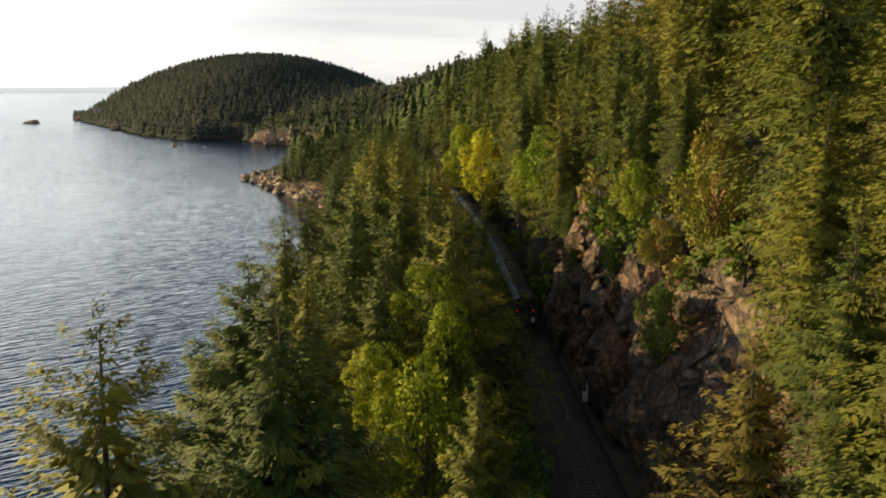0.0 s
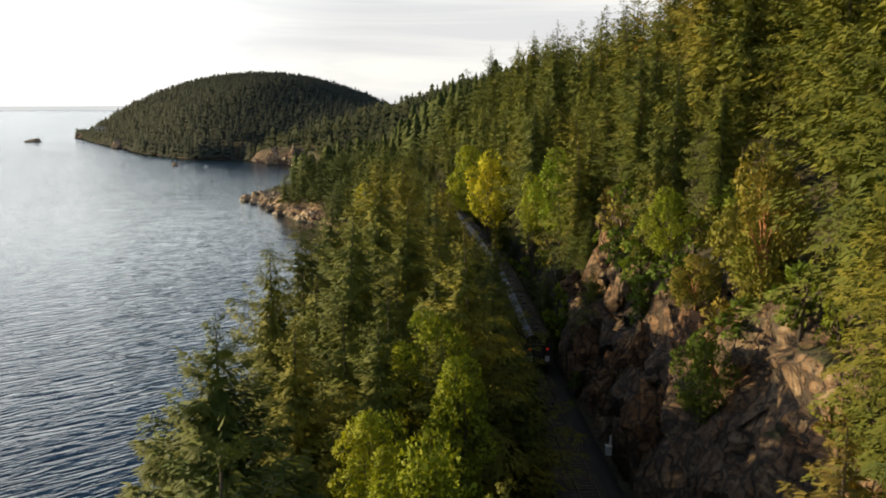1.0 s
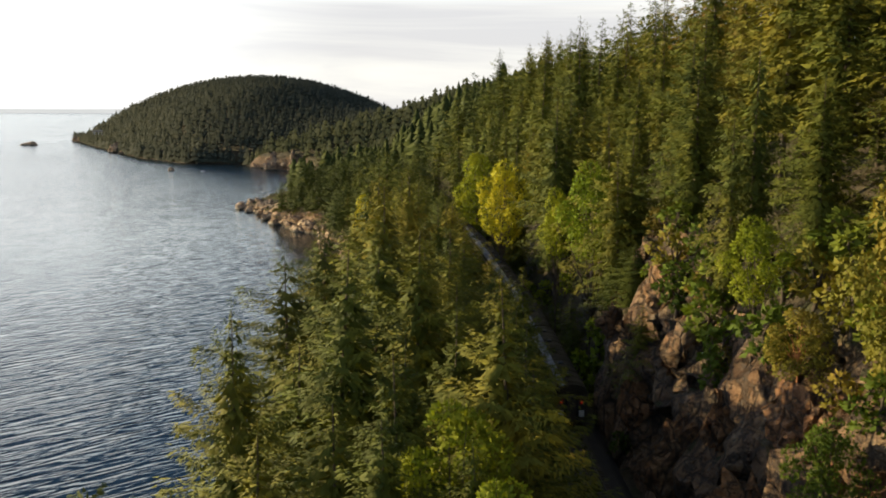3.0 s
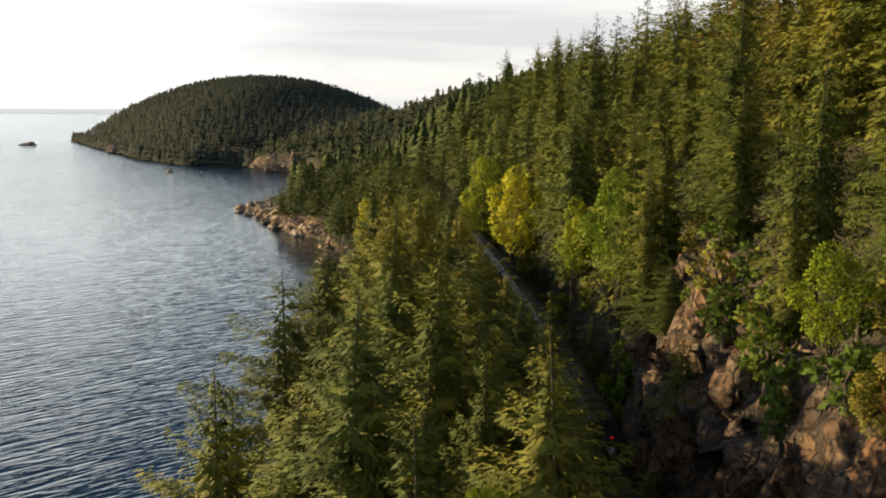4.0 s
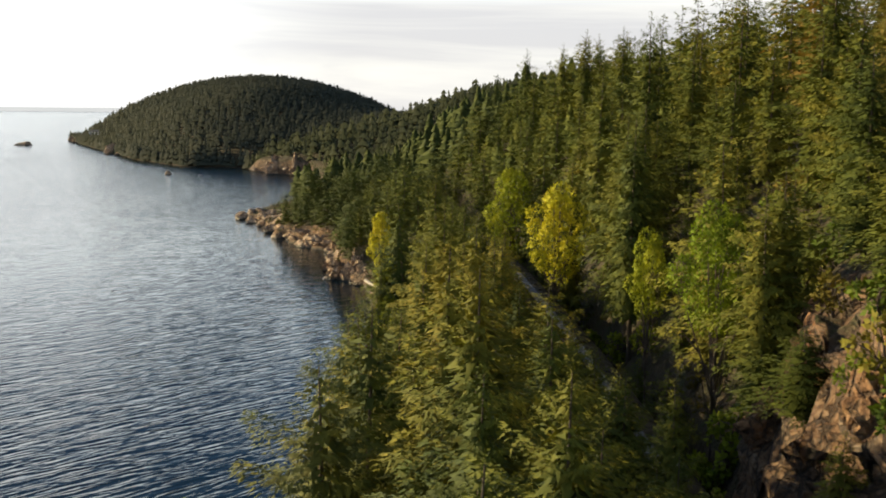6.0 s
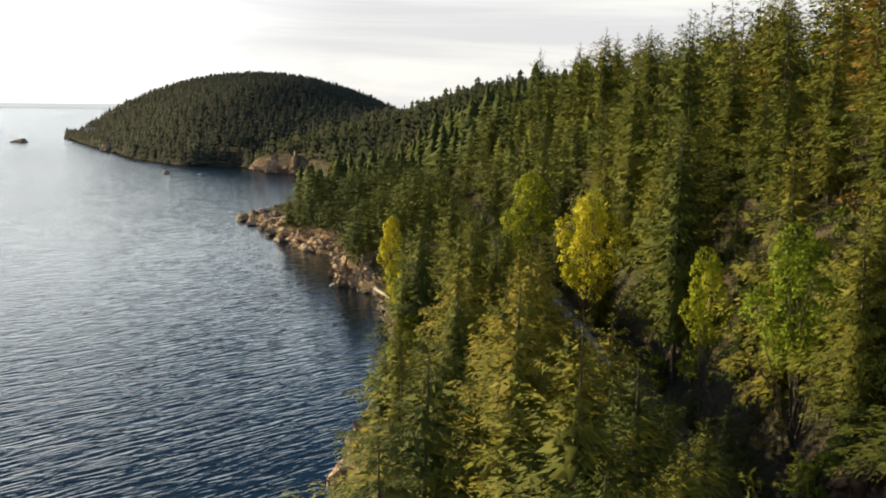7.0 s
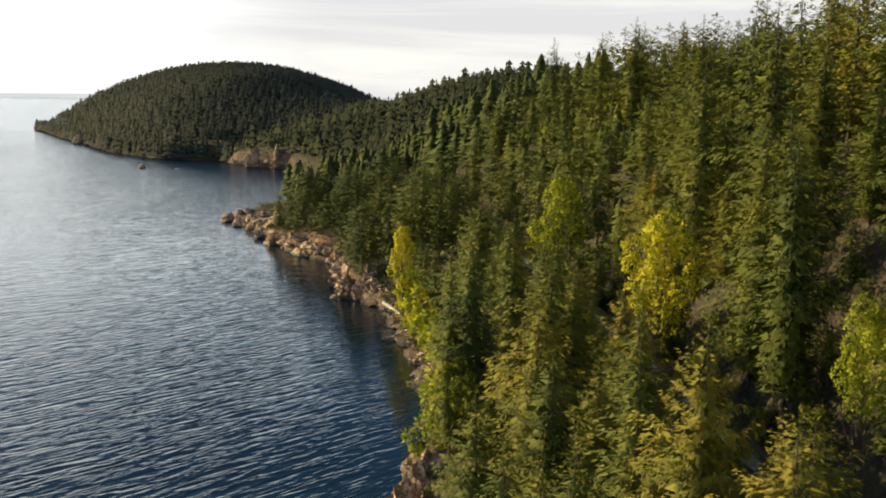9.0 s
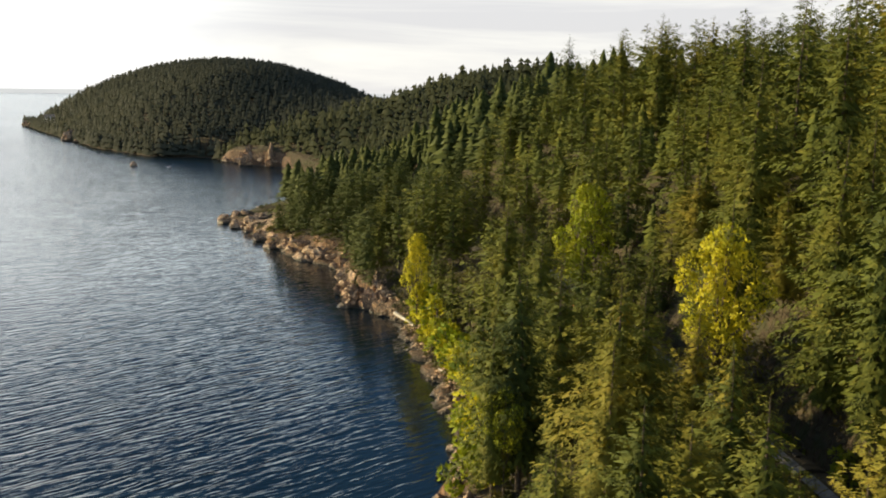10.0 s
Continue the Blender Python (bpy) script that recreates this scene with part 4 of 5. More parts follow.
    for x, y in [*spots(lambda y: shore(y) + 4.0, lambda y: -12.0, -60, 74, 6.0), *spots(lambda y: track(y) - 20.0, lambda y: track(y) - 6.0, -60, 14, 6.0), *spots(lambda y: track(y) + 12.0, lambda y: track(y) + 50.0, -60, 26, 7.0)]:
        if clear(x, y, 4.0):
            tall = rng.uniform(6, 9.5) if x < 0 else rng.uniform(11, 17)
            rest.append((x, y, height(x, y) - 0.3, tall / 22 * rng.uniform(1.2, 1.6), tall / 22, FIR_THIN))
    pieces, stems = [], []
    for x, y, z, w, h, *pool in rest:
        pieces.append(transformed((pool[0] if pool else FIR_LIGHT)[int(rng.integers(3))], x, y, z, w, h, rng.uniform(0, 6.28)))
        stems.append(transformed(tube([(0, 0, -0.5), (0, 0, 20.5)], (0.22, 0.02), 5), x, y, z, 1.0, h, 0))
    wood = tagged(new("conifer_wood"), "dense olive-green conifer wood on the hillside", "wood", kind="stuff")
    under("crowns", mesh_of("crowns", *joined(pieces), NEEDLES, True, np.concatenate([q[2] for q in pieces])), wood)
    under("trunks", mesh_of("trunks", *joined(stems), BARK), wood)


def sloped(pieces):
    """The canopy shades with the slope below it."""
    at = np.array([q[0][0] for q in pieces])
    tilt = unit(np.column_stack([land(at[:, 0] - 6, at[:, 1]) - land(at[:, 0] + 6, at[:, 1]), land(at[:, 0], at[:, 1] - 6) - land(at[:, 0], at[:, 1] + 6), np.full(len(at), 12.0)]))
    return [(v, f, unit(nm * 0.42 + t)) for (v, f, nm), t in zip(pieces, tilt)]


def fill_far_wood():
    pieces, ridge, near = [], [], []
    for y0, y1, step, reach in ((330, 470, 6.6, 95), (470, 770, 5.0, 185), (770, 1280, 4.7, 330)):
        for x, y in spots(lambda y: shore(y) + 2.5, lambda y: shore(y) + reach * (1.0 if y < 900 else 0.85), y0, y1, step):
            if x - shore(y) < (10.0 if 692 < y < 744 else 3.5 if y < 775 else 0.8) or x > (130 if y < 470 else 75 if y < 770 else 20) or (y < 350 and not clear(x, y, 4.0)) or (y < 420 and abs(x - track(y)) < 4):
                continue
            if 400 < y < 470 and x < -2.5 - 0.172 * (y - 46):        # the point itself is bare
                continue
            if abs(x + 417) < 12 and 1178 < y < 1207:
                continue
            tall = (rng.uniform(12, 19) if y < 400 else rng.uniform(9.5, 14.5) if y < 520 else rng.uniform(6.5, 10)) * (0.8 if x - shore(y) < 9 else 1.0) * (1.5 if rng.random() < 0.14 and 520 < y < 770 else 1.2 if rng.random() < 0.2 else 1.0)
            pool = FIR_LIGHT if y < 400 and x < shore(y) + 50 else FIR_SKIRT if y < 520 else FIR_FAR
            (near if y < 520 else ridge if y < 770 else pieces).append(transformed(pool[int(rng.integers(len(pool)))], x, y, height(x, y) - 0.4, tall / 22 * (rng.uniform(1.2, 1.75) if y < 520 else rng.uniform(1.0, 1.6)), tall / 22, rng.uniform(0, 6.28)))
    y = 300.0
    while y < 396:        # young firs right behind the rocks
        x = float(shore(y)) + rng.uniform(2.4, 5.4)
        tall = rng.uniform(6, 12)
        near.append(transformed(FIR_THIN[int(rng.integers(3))], x, y, height(x, y) - 0.4, tall / 22 * rng.uniform(1.2, 1.6), tall / 22, rng.uniform(0, 6.28)))
        y += rng.uniform(1.8, 3.4)
    y = 752.0
    while y < 1322:        # the lowest trees, close above the water round the headland
        dx = abs(float(shore(y + 1.0) - shore(y)))
        x = float(shore(y)) + rng.uniform(-0.3, 4.0)
        tall = rng.uniform(7, 13)
        pieces.append(transformed(FIR_FAR[int(rng.integers(len(FIR_FAR)))], x, y + rng.uniform(-1, 1), max(height(x, y), 0.2) - 0.4, tall / 22 * rng.uniform(1.2, 1.7), tall / 22, rng.uniform(0, 6.28)))
        y += 2.8 / math.hypot(1.0, dx)
    pieces, ridge = sloped(pieces), sloped(ridge)
    spit = tagged(new("conifer_wood"), "dark green firs crowding the rocky spit", "wood", kind="stuff")
    under("crowns", mesh_of("crowns", *joined(near), SPIT_NEEDLES, True, np.concatenate([q[2] for q in near])), spit)
    ob = new("far_wood", mesh_of("far_wood", *joined(ridge), HAZED_RIDGE_NEEDLES, True, np.concatenate([q[2] for q in ridge])))
    tagged(ob, "olive fir wood with haze in its colour on the low ridge", "wood", kind="stuff")
    ob = new("far_wood", mesh_of("far_wood", *joined(pieces), HAZED_FAR_NEEDLES, True, np.concatenate([q[2] for q in pieces])))
    tagged(ob, "fir wood with shade and haze in its colour on the headland", "wood", kind="stuff")


def undergrowth():
    """Salal, fern and young growth that covers the open ground along the bluff and the banks."""
    bases, ways, outs = [], [], []
    for i in range(800):
        if i < 520:
            y = rng.uniform(150, 448)
            x = float(shore(y)) + 2.2 + rng.uniform(0, 1) ** 1.7 * 15
            if 412 < y < 446 and x - float(shore(y)) < 8:
                continue
        else:
            y = rng.uniform(40, 330)
            x = float(track(y)) + (rng.uniform(8, 22) if y < 135 else rng.uniform(5.5, 18))
        if abs(x - float(track(y))) < 4.5 or (y < 128 and 0 < x - float(track(y)) < 10):
            continue
        size = rng.uniform(0.5, 1.3)
        k = 46
        d = unit(rng.normal(0, 1, (k, 3)))
        d[:, 2] = np.abs(d[:, 2])
        bases.append(np.array((x, y, height(x, y) - 0.1)) + d * (size * np.array((1.3, 1.3, 1.0))) * rng.uniform(0.5, 1.0, (k, 1)))
        ways.append(d + rng.normal(0, 0.5, (k, 3)))
        outs.append(d + np.array((0, 0, 0.5)))
    base = np.concatenate(bases)
    size = rng.uniform(0.35, 0.75, len(base))
    ob = new("undergrowth", mesh_of("undergrowth", *kites(base, np.concatenate(ways), size, size * 0.45, rng, 0.5, np.concatenate(outs)), SCRUB))
    tagged(ob, "dull green salal and brown scrub on the banks", "undergrowth", kind="stuff")


fill_wood()
fill_far_wood()
undergrowth()


# ---- rocks and shore ----
def facets(r, count, low, high):
    """Random cutting planes: normals and distances."""
    ways = unit(r.normal(0, 1, (count, 3)))
    return ways, r.uniform(low, high, count)


def hewn(d, planes):
    """How far out the rock reaches towards d before a plane cuts it off."""
    along_way = planes[0] @ np.array(d)
    cut = np.where(along_way > 0.05, planes[1] / np.maximum(along_way, 0.05), 9.0)
    return float(min(cut.min(), 1.5))


def stone_mesh(seed, detail=3, rough=0.5):
    bm = bmesh.new()
    bmesh.ops.create_icosphere(bm, subdivisions=detail, radius=1.0)
    o = Vector((seed * 7.3, seed * 3.1, seed * 1.7))
    planes = facets(np.random.default_rng(seed + 40), 13, 0.62, 1.0)
    for v in bm.verts:
        d = v.co.normalized()
        f = noise.fractal(d * 1.3 + o, 1.0, 2.0, 4) * 0.30 + noise.noise(d * 3.1 + o) * 0.10
        v.co = d * (hewn(d, planes) + f * rough)
        v.co.z = max(v.co.z * 0.8, -0.45)
    me = bpy.data.meshes.new("boulder")
    bm.to_mesh(me)
    bm.free()
    me.materials.append(ROCK)
    return me


stir = np.random.default_rng(5)
STONES = [stone_mesh(i, 3) for i in range(6)]


def outcrop_mesh(seed, mat):
    """A craggy mass of tilted beds with ledges and clefts."""
    bm = bmesh.new()
    bmesh.ops.create_icosphere(bm, subdivisions=4, radius=1.0)
    o = Vector((seed * 5.1, seed * 2.3, seed * 3.7))
    beds = Vector((0.75, 0.25, 0.6)).normalized()
    planes = facets(np.random.default_rng(seed + 80), 16, 0.60, 1.05)
    inner = facets(np.random.default_rng(seed + 90), 22, 0.70, 1.15)
    for v in bm.verts:
        d = v.co.normalized()
        b = d.dot(beds) * 4.0 + noise.noise(d * 1.5 + o) * 0.8
        ledge = (b - math.floor(b)) * 0.17
        cleft = max(0.0, 0.12 - abs(noise.noise(Vector((d.x * 2.6, d.y * 2.6, d.z * 0.9)) + o))) * 2.2
        block = noise.cell(d * 3.2 + o) * 0.14
        v.co = d * (min(hewn(d, planes), hewn(d, inner) * 1.06) + 0.06 - ledge - cleft + block + noise.fractal(d * 3.0 + o, 1.0, 2.1, 3) * 0.07)
        v.co.z = max(v.co.z, -0.5)
    me = bpy.data.meshes.new("rock_outcrop")
    bm.to_mesh(me)
    bm.free()
    me.materials.append(mat)
    return me


OUTCROPS = [outcrop_mesh(i, ROCK) for i in range(4)]
LEDGES = [outcrop_mesh(i + 4, CUT_ROCK) for i in range(4)]


def outcrop(x, y, z, sx, sy, sz, label="craggy tan sea cliff outcrop with dark clefts"):
    ob = new("rock_outcrop", (OUTCROPS if "sea" in label else LEDGES)[int(stir.integers(4))])
    ob.matrix_world = pose(x, y, z, 0, 0, stir.uniform(0, 360)) @ Matrix.Diagonal((sx, sy, sz, 1))
    return tagged(ob, label, "rock", "rock outcrops of the shore")


def boulder(x, y, z, sx, sy, sz, name="boulder", label="tan weathered boulder at the water's edge", turn=None):
    ob = new(name, STONES[int(stir.integers(len(STONES)))])
    ob.matrix_world = pose(x, y, z, stir.normal(0, 10), stir.normal(0, 10), stir.uniform(0, 360) if turn is None else turn) @ Matrix.Diagonal((sx, sy, sz, 1))
    return tagged(ob, label, "rock", "boulders of the shore")


boulder(-479, 1147, 0.2, 11, 7, 3.4, "sea_rock", "low dark rocky islet standing in the bay", 10)
boulder(-476, 1146, 0.6, 5.5, 4.5, 4.8, "sea_rock", "dark hump of the rocky islet", 70)
boulder(-191, 688, 0.3, 2.6, 2.2, 2.4, "sea_rock", "small dark sea rock with pale foot")
boulder(-169, 683, 0.0, 2.4, 1.6, 0.8, "sea_rock", "small rock awash in the bay")
for y, dx, sx, sy, sz in ((304, 1.8, 3.6, 4.2, 6.0), (309, 1.6, 3.2, 3.6, 7.2), (316, 1.5, 3.0, 4.0, 5.2), (325, 1.6, 2.6, 3.4, 4.4), (342, 1.8, 3.0, 3.6, 5.6), (350, 2.0, 3.8, 3.8, 6.8),
                          (357, 2.2, 4.2, 3.6, 7.0), (364, 2.4, 4.0, 3.4, 6.2), (371, 2.4, 3.6, 3.4, 5.4), (379, 2.4, 3.6, 3.8, 4.6), (388, 2.6, 3.6, 3.8, 4.0), (398, 2.8, 3.8, 4.2, 3.4),
                          (408, 3.0, 4.2, 4.0, 3.0), (418, 3.6, 5.0, 4.4, 2.8), (428, 4.2, 5.6, 4.2, 2.6), (436, 4.6, 5.0, 3.4, 2.2), (168, 2.0, 2.6, 3.4, 5.0), (173, 4.8, 3.6, 5.0, 9.5), (180, 4.6, 3.6, 5.4, 10.0), (187, 3.4, 2.8, 4.0, 6.5), (176, 8.4, 3.8, 4.6, 11.0), (297, 2.6, 4.6, 3.6, 8.0), (300, 4.0, 5.0, 3.6, 10.0),
                          (697, 4.0, 8.0, 5.0, 14.0), (706, 5.0, 9.0, 5.0, 15.0), (716, 5.0, 9.0, 6.0, 15.0), (727, 5.0, 9.0, 6.0, 13.0), (736, 4.0, 8.0, 5.0, 10.0), (742, 4.0, 7.0, 5.0, 7.0)):
    outcrop(float(shore(y)) + dx, y, 0.4, sx * stir.uniform(0.8, 1.1), sy * 0.85, sz * stir.uniform(0.55, 0.85))
for y, up, sx, sy, sz in ((58, 0.5, 1.6, 3.4, 4.0), (66, 0.35, 1.4, 3.6, 3.6), (74, 0.62, 1.6, 3.6, 3.4), (84, 0.45, 1.3, 3.6, 4.2), (91, 0.75, 1.5, 3.4, 3.0), (97, 0.4, 1.2, 3.6, 4.4),
                          (103, 0.8, 1.6, 3.0, 3.0), (108, 0.45, 1.3, 3.4, 4.0), (116, 0.65, 1.4, 3.0, 3.6), (124, 0.6, 1.5, 3.2, 3.6)):
    x = float(track(y)) + float(np.interp(y, CLIFF_Y, CLIFF_FOOT)) + float(np.interp(y, CLIFF_Y, CLIFF_RUN)) * up ** 1.6 + 0.5
    outcrop(x, y, RAIL_Z - 2.0 + float(np.interp(y, CLIFF_Y, CLIFF_H)) * up, sx, sy, sz, "craggy tan rock face of the railway cut")
for x, y, z, sx, sy, sz in ((16.6, 121.5, 25.2, 2.2, 3.2, 3.4), (16.4, 110.5, 24.6, 2.0, 3.0, 3.2), (19.4, 78, 22.6, 2.2, 3.4, 3.4), (17.6, 82, 22.4, 1.8, 3.0, 3.0), (17.2, 103, 23.0, 1.8, 2.8, 2.9)):
    outcrop(x, y, z, sx, sy, sz, "sunlit orange-tan rock ledge above the railway cut")
for y, dx, sx, sz in ((968, -1.0, 7.0, 7.0), (978, 0.0, 8.0, 9.0), (990, -1.0, 6.0, 6.0), (940, -1.0, 4.0, 3.0), (1262, -1.0, 6.0, 5.0), (1240, -1.0, 6.0, 5.0), (1285, 0.0, 7.0, 6.0)):
    outcrop(float(shore(y)) + dx, y, 0.2, sx, sx, sz, "tan sea rock at the foot of the wooded headland")
boulder(-67.5, 381, 0.2, 2.4, 1.8, 1.8)
for y, dx, s in ((231, -0.8, 1.1), (228, 0.3, 0.9), (216, -0.9, 0.9), (207, -0.6, 0.7), (214, 0.9, 1.2), (223, 1.0, 1.3), (236, 0.8, 1.2), (241, 0.2, 0.7), (199, 0.2, 1.3), (178, -0.3, 2.0), (174, 1.2, 2.4), (182, 0.8, 1.8)):
    boulder(float(shore(y)) + dx, y, 0.2 * s, s, s * 0.8, s * 0.8)
for i in range(46):        # broken rock over the low tip of the spit
    y = stir.uniform(404, 446)
    x = float(shore(y)) + stir.uniform(1.0, 15.0)
    s = stir.uniform(0.9, 2.8)
    boulder(x, y, height(x, y) * 0.8, s * 1.4, s, s * 0.9, label="tan broken rock on the low point")
for i in range(130):
    y = stir.uniform(298, 444) if i < 95 else stir.uniform(688, 745) if i < 118 else stir.uniform(166, 192)
    s = stir.uniform(0.8, 2.6)
    x = float(shore(y)) + stir.uniform(-0.3, 3.4)
    boulder(x, y, max(0.0, height(x, y)) * 0.6, s * 1.2, s, s * 0.8)


def beach_stones():
    base = [np.array([v.co for v in stone_mesh(20 + i, 1, 0.6).vertices]) for i in range(4)]
    tri = np.array([p.vertices[:] for p in stone_mesh(20, 1).polygons])
    pieces = []
    for _ in range(1100):
        y = rng.uniform(205, 296)
        x = float(shore(y)) + rng.uniform(-1.2, 4.5)
        s = rng.uniform(0.15, 0.55)
        a = rng.uniform(0, 6.28)
        v = base[int(rng.integers(4))] * (s * rng.uniform(0.8, 1.5), s, s * 0.7)
        c, q = math.cos(a), math.sin(a)
        pieces.append((np.column_stack([v[:, 0] * c - v[:, 1] * q + x, v[:, 0] * q + v[:, 1] * c + y, v[:, 2] + height(x, y) + s * 0.15]), tri))
    ob = new("beach_stones", mesh_of("beach_stones", *joined(pieces), ROCK))
    tagged(ob, "tumbled tan and grey stones on the narrow beach", "stones", kind="stuff")


beach_stones()


def log(x, y, z, long, r, turn, dip, label):
    u = np.linspace(0, 1, 8)
    wob = rng.normal(0, 0.04, (8, 2))
    v, f = tube(np.column_stack([(u - 0.5) * long, wob[:, 0], wob[:, 1]]), r * (1 - 0.35 * u), 9)
    ob = new("driftwood_log", mesh_of("driftwood_log", v, f, SNAG, True))
    ob.matrix_world = pose(x, y, z, 0, dip, turn)
    return tagged(ob, label, "log", "driftwood of the beach")


log(-27.3, 279.5, 2.6, 6.5, 0.38, -55, 12, "long bleached driftwood log resting on shore rocks")
for y, dx, turn in ((262, 2.6, 70), (255, 3.0, 40), (248, 2.4, 110), (243, 3.2, 20), (270, 2.2, 85), (236, 2.6, 60)):
    x = float(shore(y)) + dx
    log(x, y, height(x, y) + 0.35, rng.uniform(2.0, 4.0), 0.16, turn, 4, "bleached driftwood stick among beach stones")

# bushes on the bluff and below the cut
for x, y, s in ((15.4, 113.0, 0.8), (16.2, 106.5, 0.9), (16.8, 100.5, 0.9), (17.6, 116.0, 0.9), (18.0, 109.0, 0.8)):
    bush(x, y, s, GREEN, "dark green shrub rooted in the rock cut")
for x, y, s in ((12.0, 131.5, 1.1), (11.2, 133.5, 1.0), (13.4, 132.0, 1.2), (8.9, 186.0, 1.0), (9.6, 184.0, 0.8), (11.4, 175.0, 0.9), (13.2, 168.0, 0.9)):
    bush(x, y, s, MAPLE, "yellow-green shrub at the edge of the track bed")
for y, dx, s, m, lab in ((206, 2.6, 1.1, MAPLE, "yellow-green bush above the shore rocks"), (212, 3.2, 1.2, GOLD, "golden shrub above the shore rocks"), (198, 3.4, 1.2, MAPLE, "yellow-green bush above the shore rocks"),
                         (225, 4.0, 1.0, MAPLE, "yellow-green bush above the shore rocks"), (236, 4.4, 0.9, GOLD, "golden shrub above the shore rocks"), (190, 3.6, 1.0, GREEN, "green bush above the shore rocks")):
    bush(float(shore(y)) + dx, y, s, m, lab)
for i in range(38):
    y = 188 + i * 2.5 + rng.uniform(-1, 1)
    bush(float(shore(y)) + rng.uniform(2.6, 5.4), y, rng.uniform(1.0, 1.7), (MAPLE, GOLD, MAPLE, GREEN, GOLD)[i % 5], "leafy yellow-green shrub above the shore rocks")
for i in range(30):
    y = rng.uniform(45, 175) if i % 3 else rng.uniform(45, 100)
    t = float(track(y))
    x = t + float(np.interp(y, CLIFF_Y, CLIFF_FOOT)) + float(np.interp(y, CLIFF_Y, CLIFF_RUN)) * rng.uniform(0.75, 1.3)
    bush(x, y, rng.uniform(0.5, 1.0), (GREEN, MADRONE, BROWN_NEEDLES, GREEN)[i % 4], "low scrub clinging to the rock cut")
for i in range(40):
    y = rng.uniform(50, 190)
    x = float(track(y)) - rng.uniform(4.6, 7.0)
    bush(x, y, rng.uniform(0.6, 1.1), (GREEN, GREEN, MAPLE)[i % 3] if i % 5 == 0 else GREEN, "green underbrush beside the track bed")

# ---- railway ----
def along(y0, y1, step):
    return np.arange(y0, y1, step)


def strip(name, y0, y1, profile, mat, parent, step=2.0):
    """A bar of one profile, (x, z) from the track's middle, run along the line."""
    ys = along(y0, y1, step)
    verts, faces = [], []
    k = len(profile)
    for i, y in enumerate(ys):
        slope = float(track(y + 1) - track(y - 1)) / 2
        for px, pz in profile:
            verts.append((float(track(y)) + px, y - px * slope, pz))
        if i:
            o = (i - 1) * k
            faces += [(o + j, o + (j + 1) % k, o + k + (j + 1) % k, o + k + j) for j in range(k)]
    return under(name, mesh_of(name, verts, faces, mat), parent)


railway = tagged(new("railway_track"), "single railway track on dark ballast below the rock cut", "railway track", kind="structure")
strip("ballast", -60, 400, ((-3.4, RAIL_Z - 0.95), (-1.9, RAIL_Z - 0.22), (1.9, RAIL_Z - 0.22), (3.4, RAIL_Z - 0.95)), BALLAST, railway)
for g in (-0.75, 0.75):
    strip("rail", -60, 400, ((g - 0.07, RAIL_Z - 0.18), (g - 0.035, RAIL_Z), (g + 0.035, RAIL_Z), (g + 0.07, RAIL_Z - 0.18)), STEEL, railway)
bm = bmesh.new()
box(bm, -1.3, -0.11, -0.16, 1.3, 0.11, 0.0, 0.015)
tie = bpy.data.meshes.new("sleeper")
bm.to_mesh(tie)
bm.free()
tie.materials.append(SLEEPER)
for i in range(160):
    y = 56 + i * 0.62
    ob = under("sleeper", tie, railway)
    ob.matrix_world = pose(float(track(y)), y, RAIL_Z - 0.155, 0, 0, math.degrees(-math.atan(float(track(y + 1) - track(y - 1)) / 2)))


def arch(w, h0, h1, steps=9):
    """Half outline of a coach roof, from eave to eave."""
    return [(w * math.sin(a), h0 + (h1 - h0) * math.cos(a) ** 0.8) for a in np.linspace(-math.pi / 2, math.pi / 2, steps)]


def extrude(bm, outline, y0, y1):
    a = [bm.verts.new((x, y0, z)) for x, z in outline]
    b = [bm.verts.new((x, y1, z)) for x, z in outline]
    k = len(outline)
    for i in range(k):
        bm.faces.new((a[i], a[(i + 1) % k], b[(i + 1) % k], b[i]))
    bm.faces.new(a[::-1])
    bm.faces.new(b)
    bmesh.ops.recalc_face_normals(bm, faces=bm.faces)


LONG = 25.4


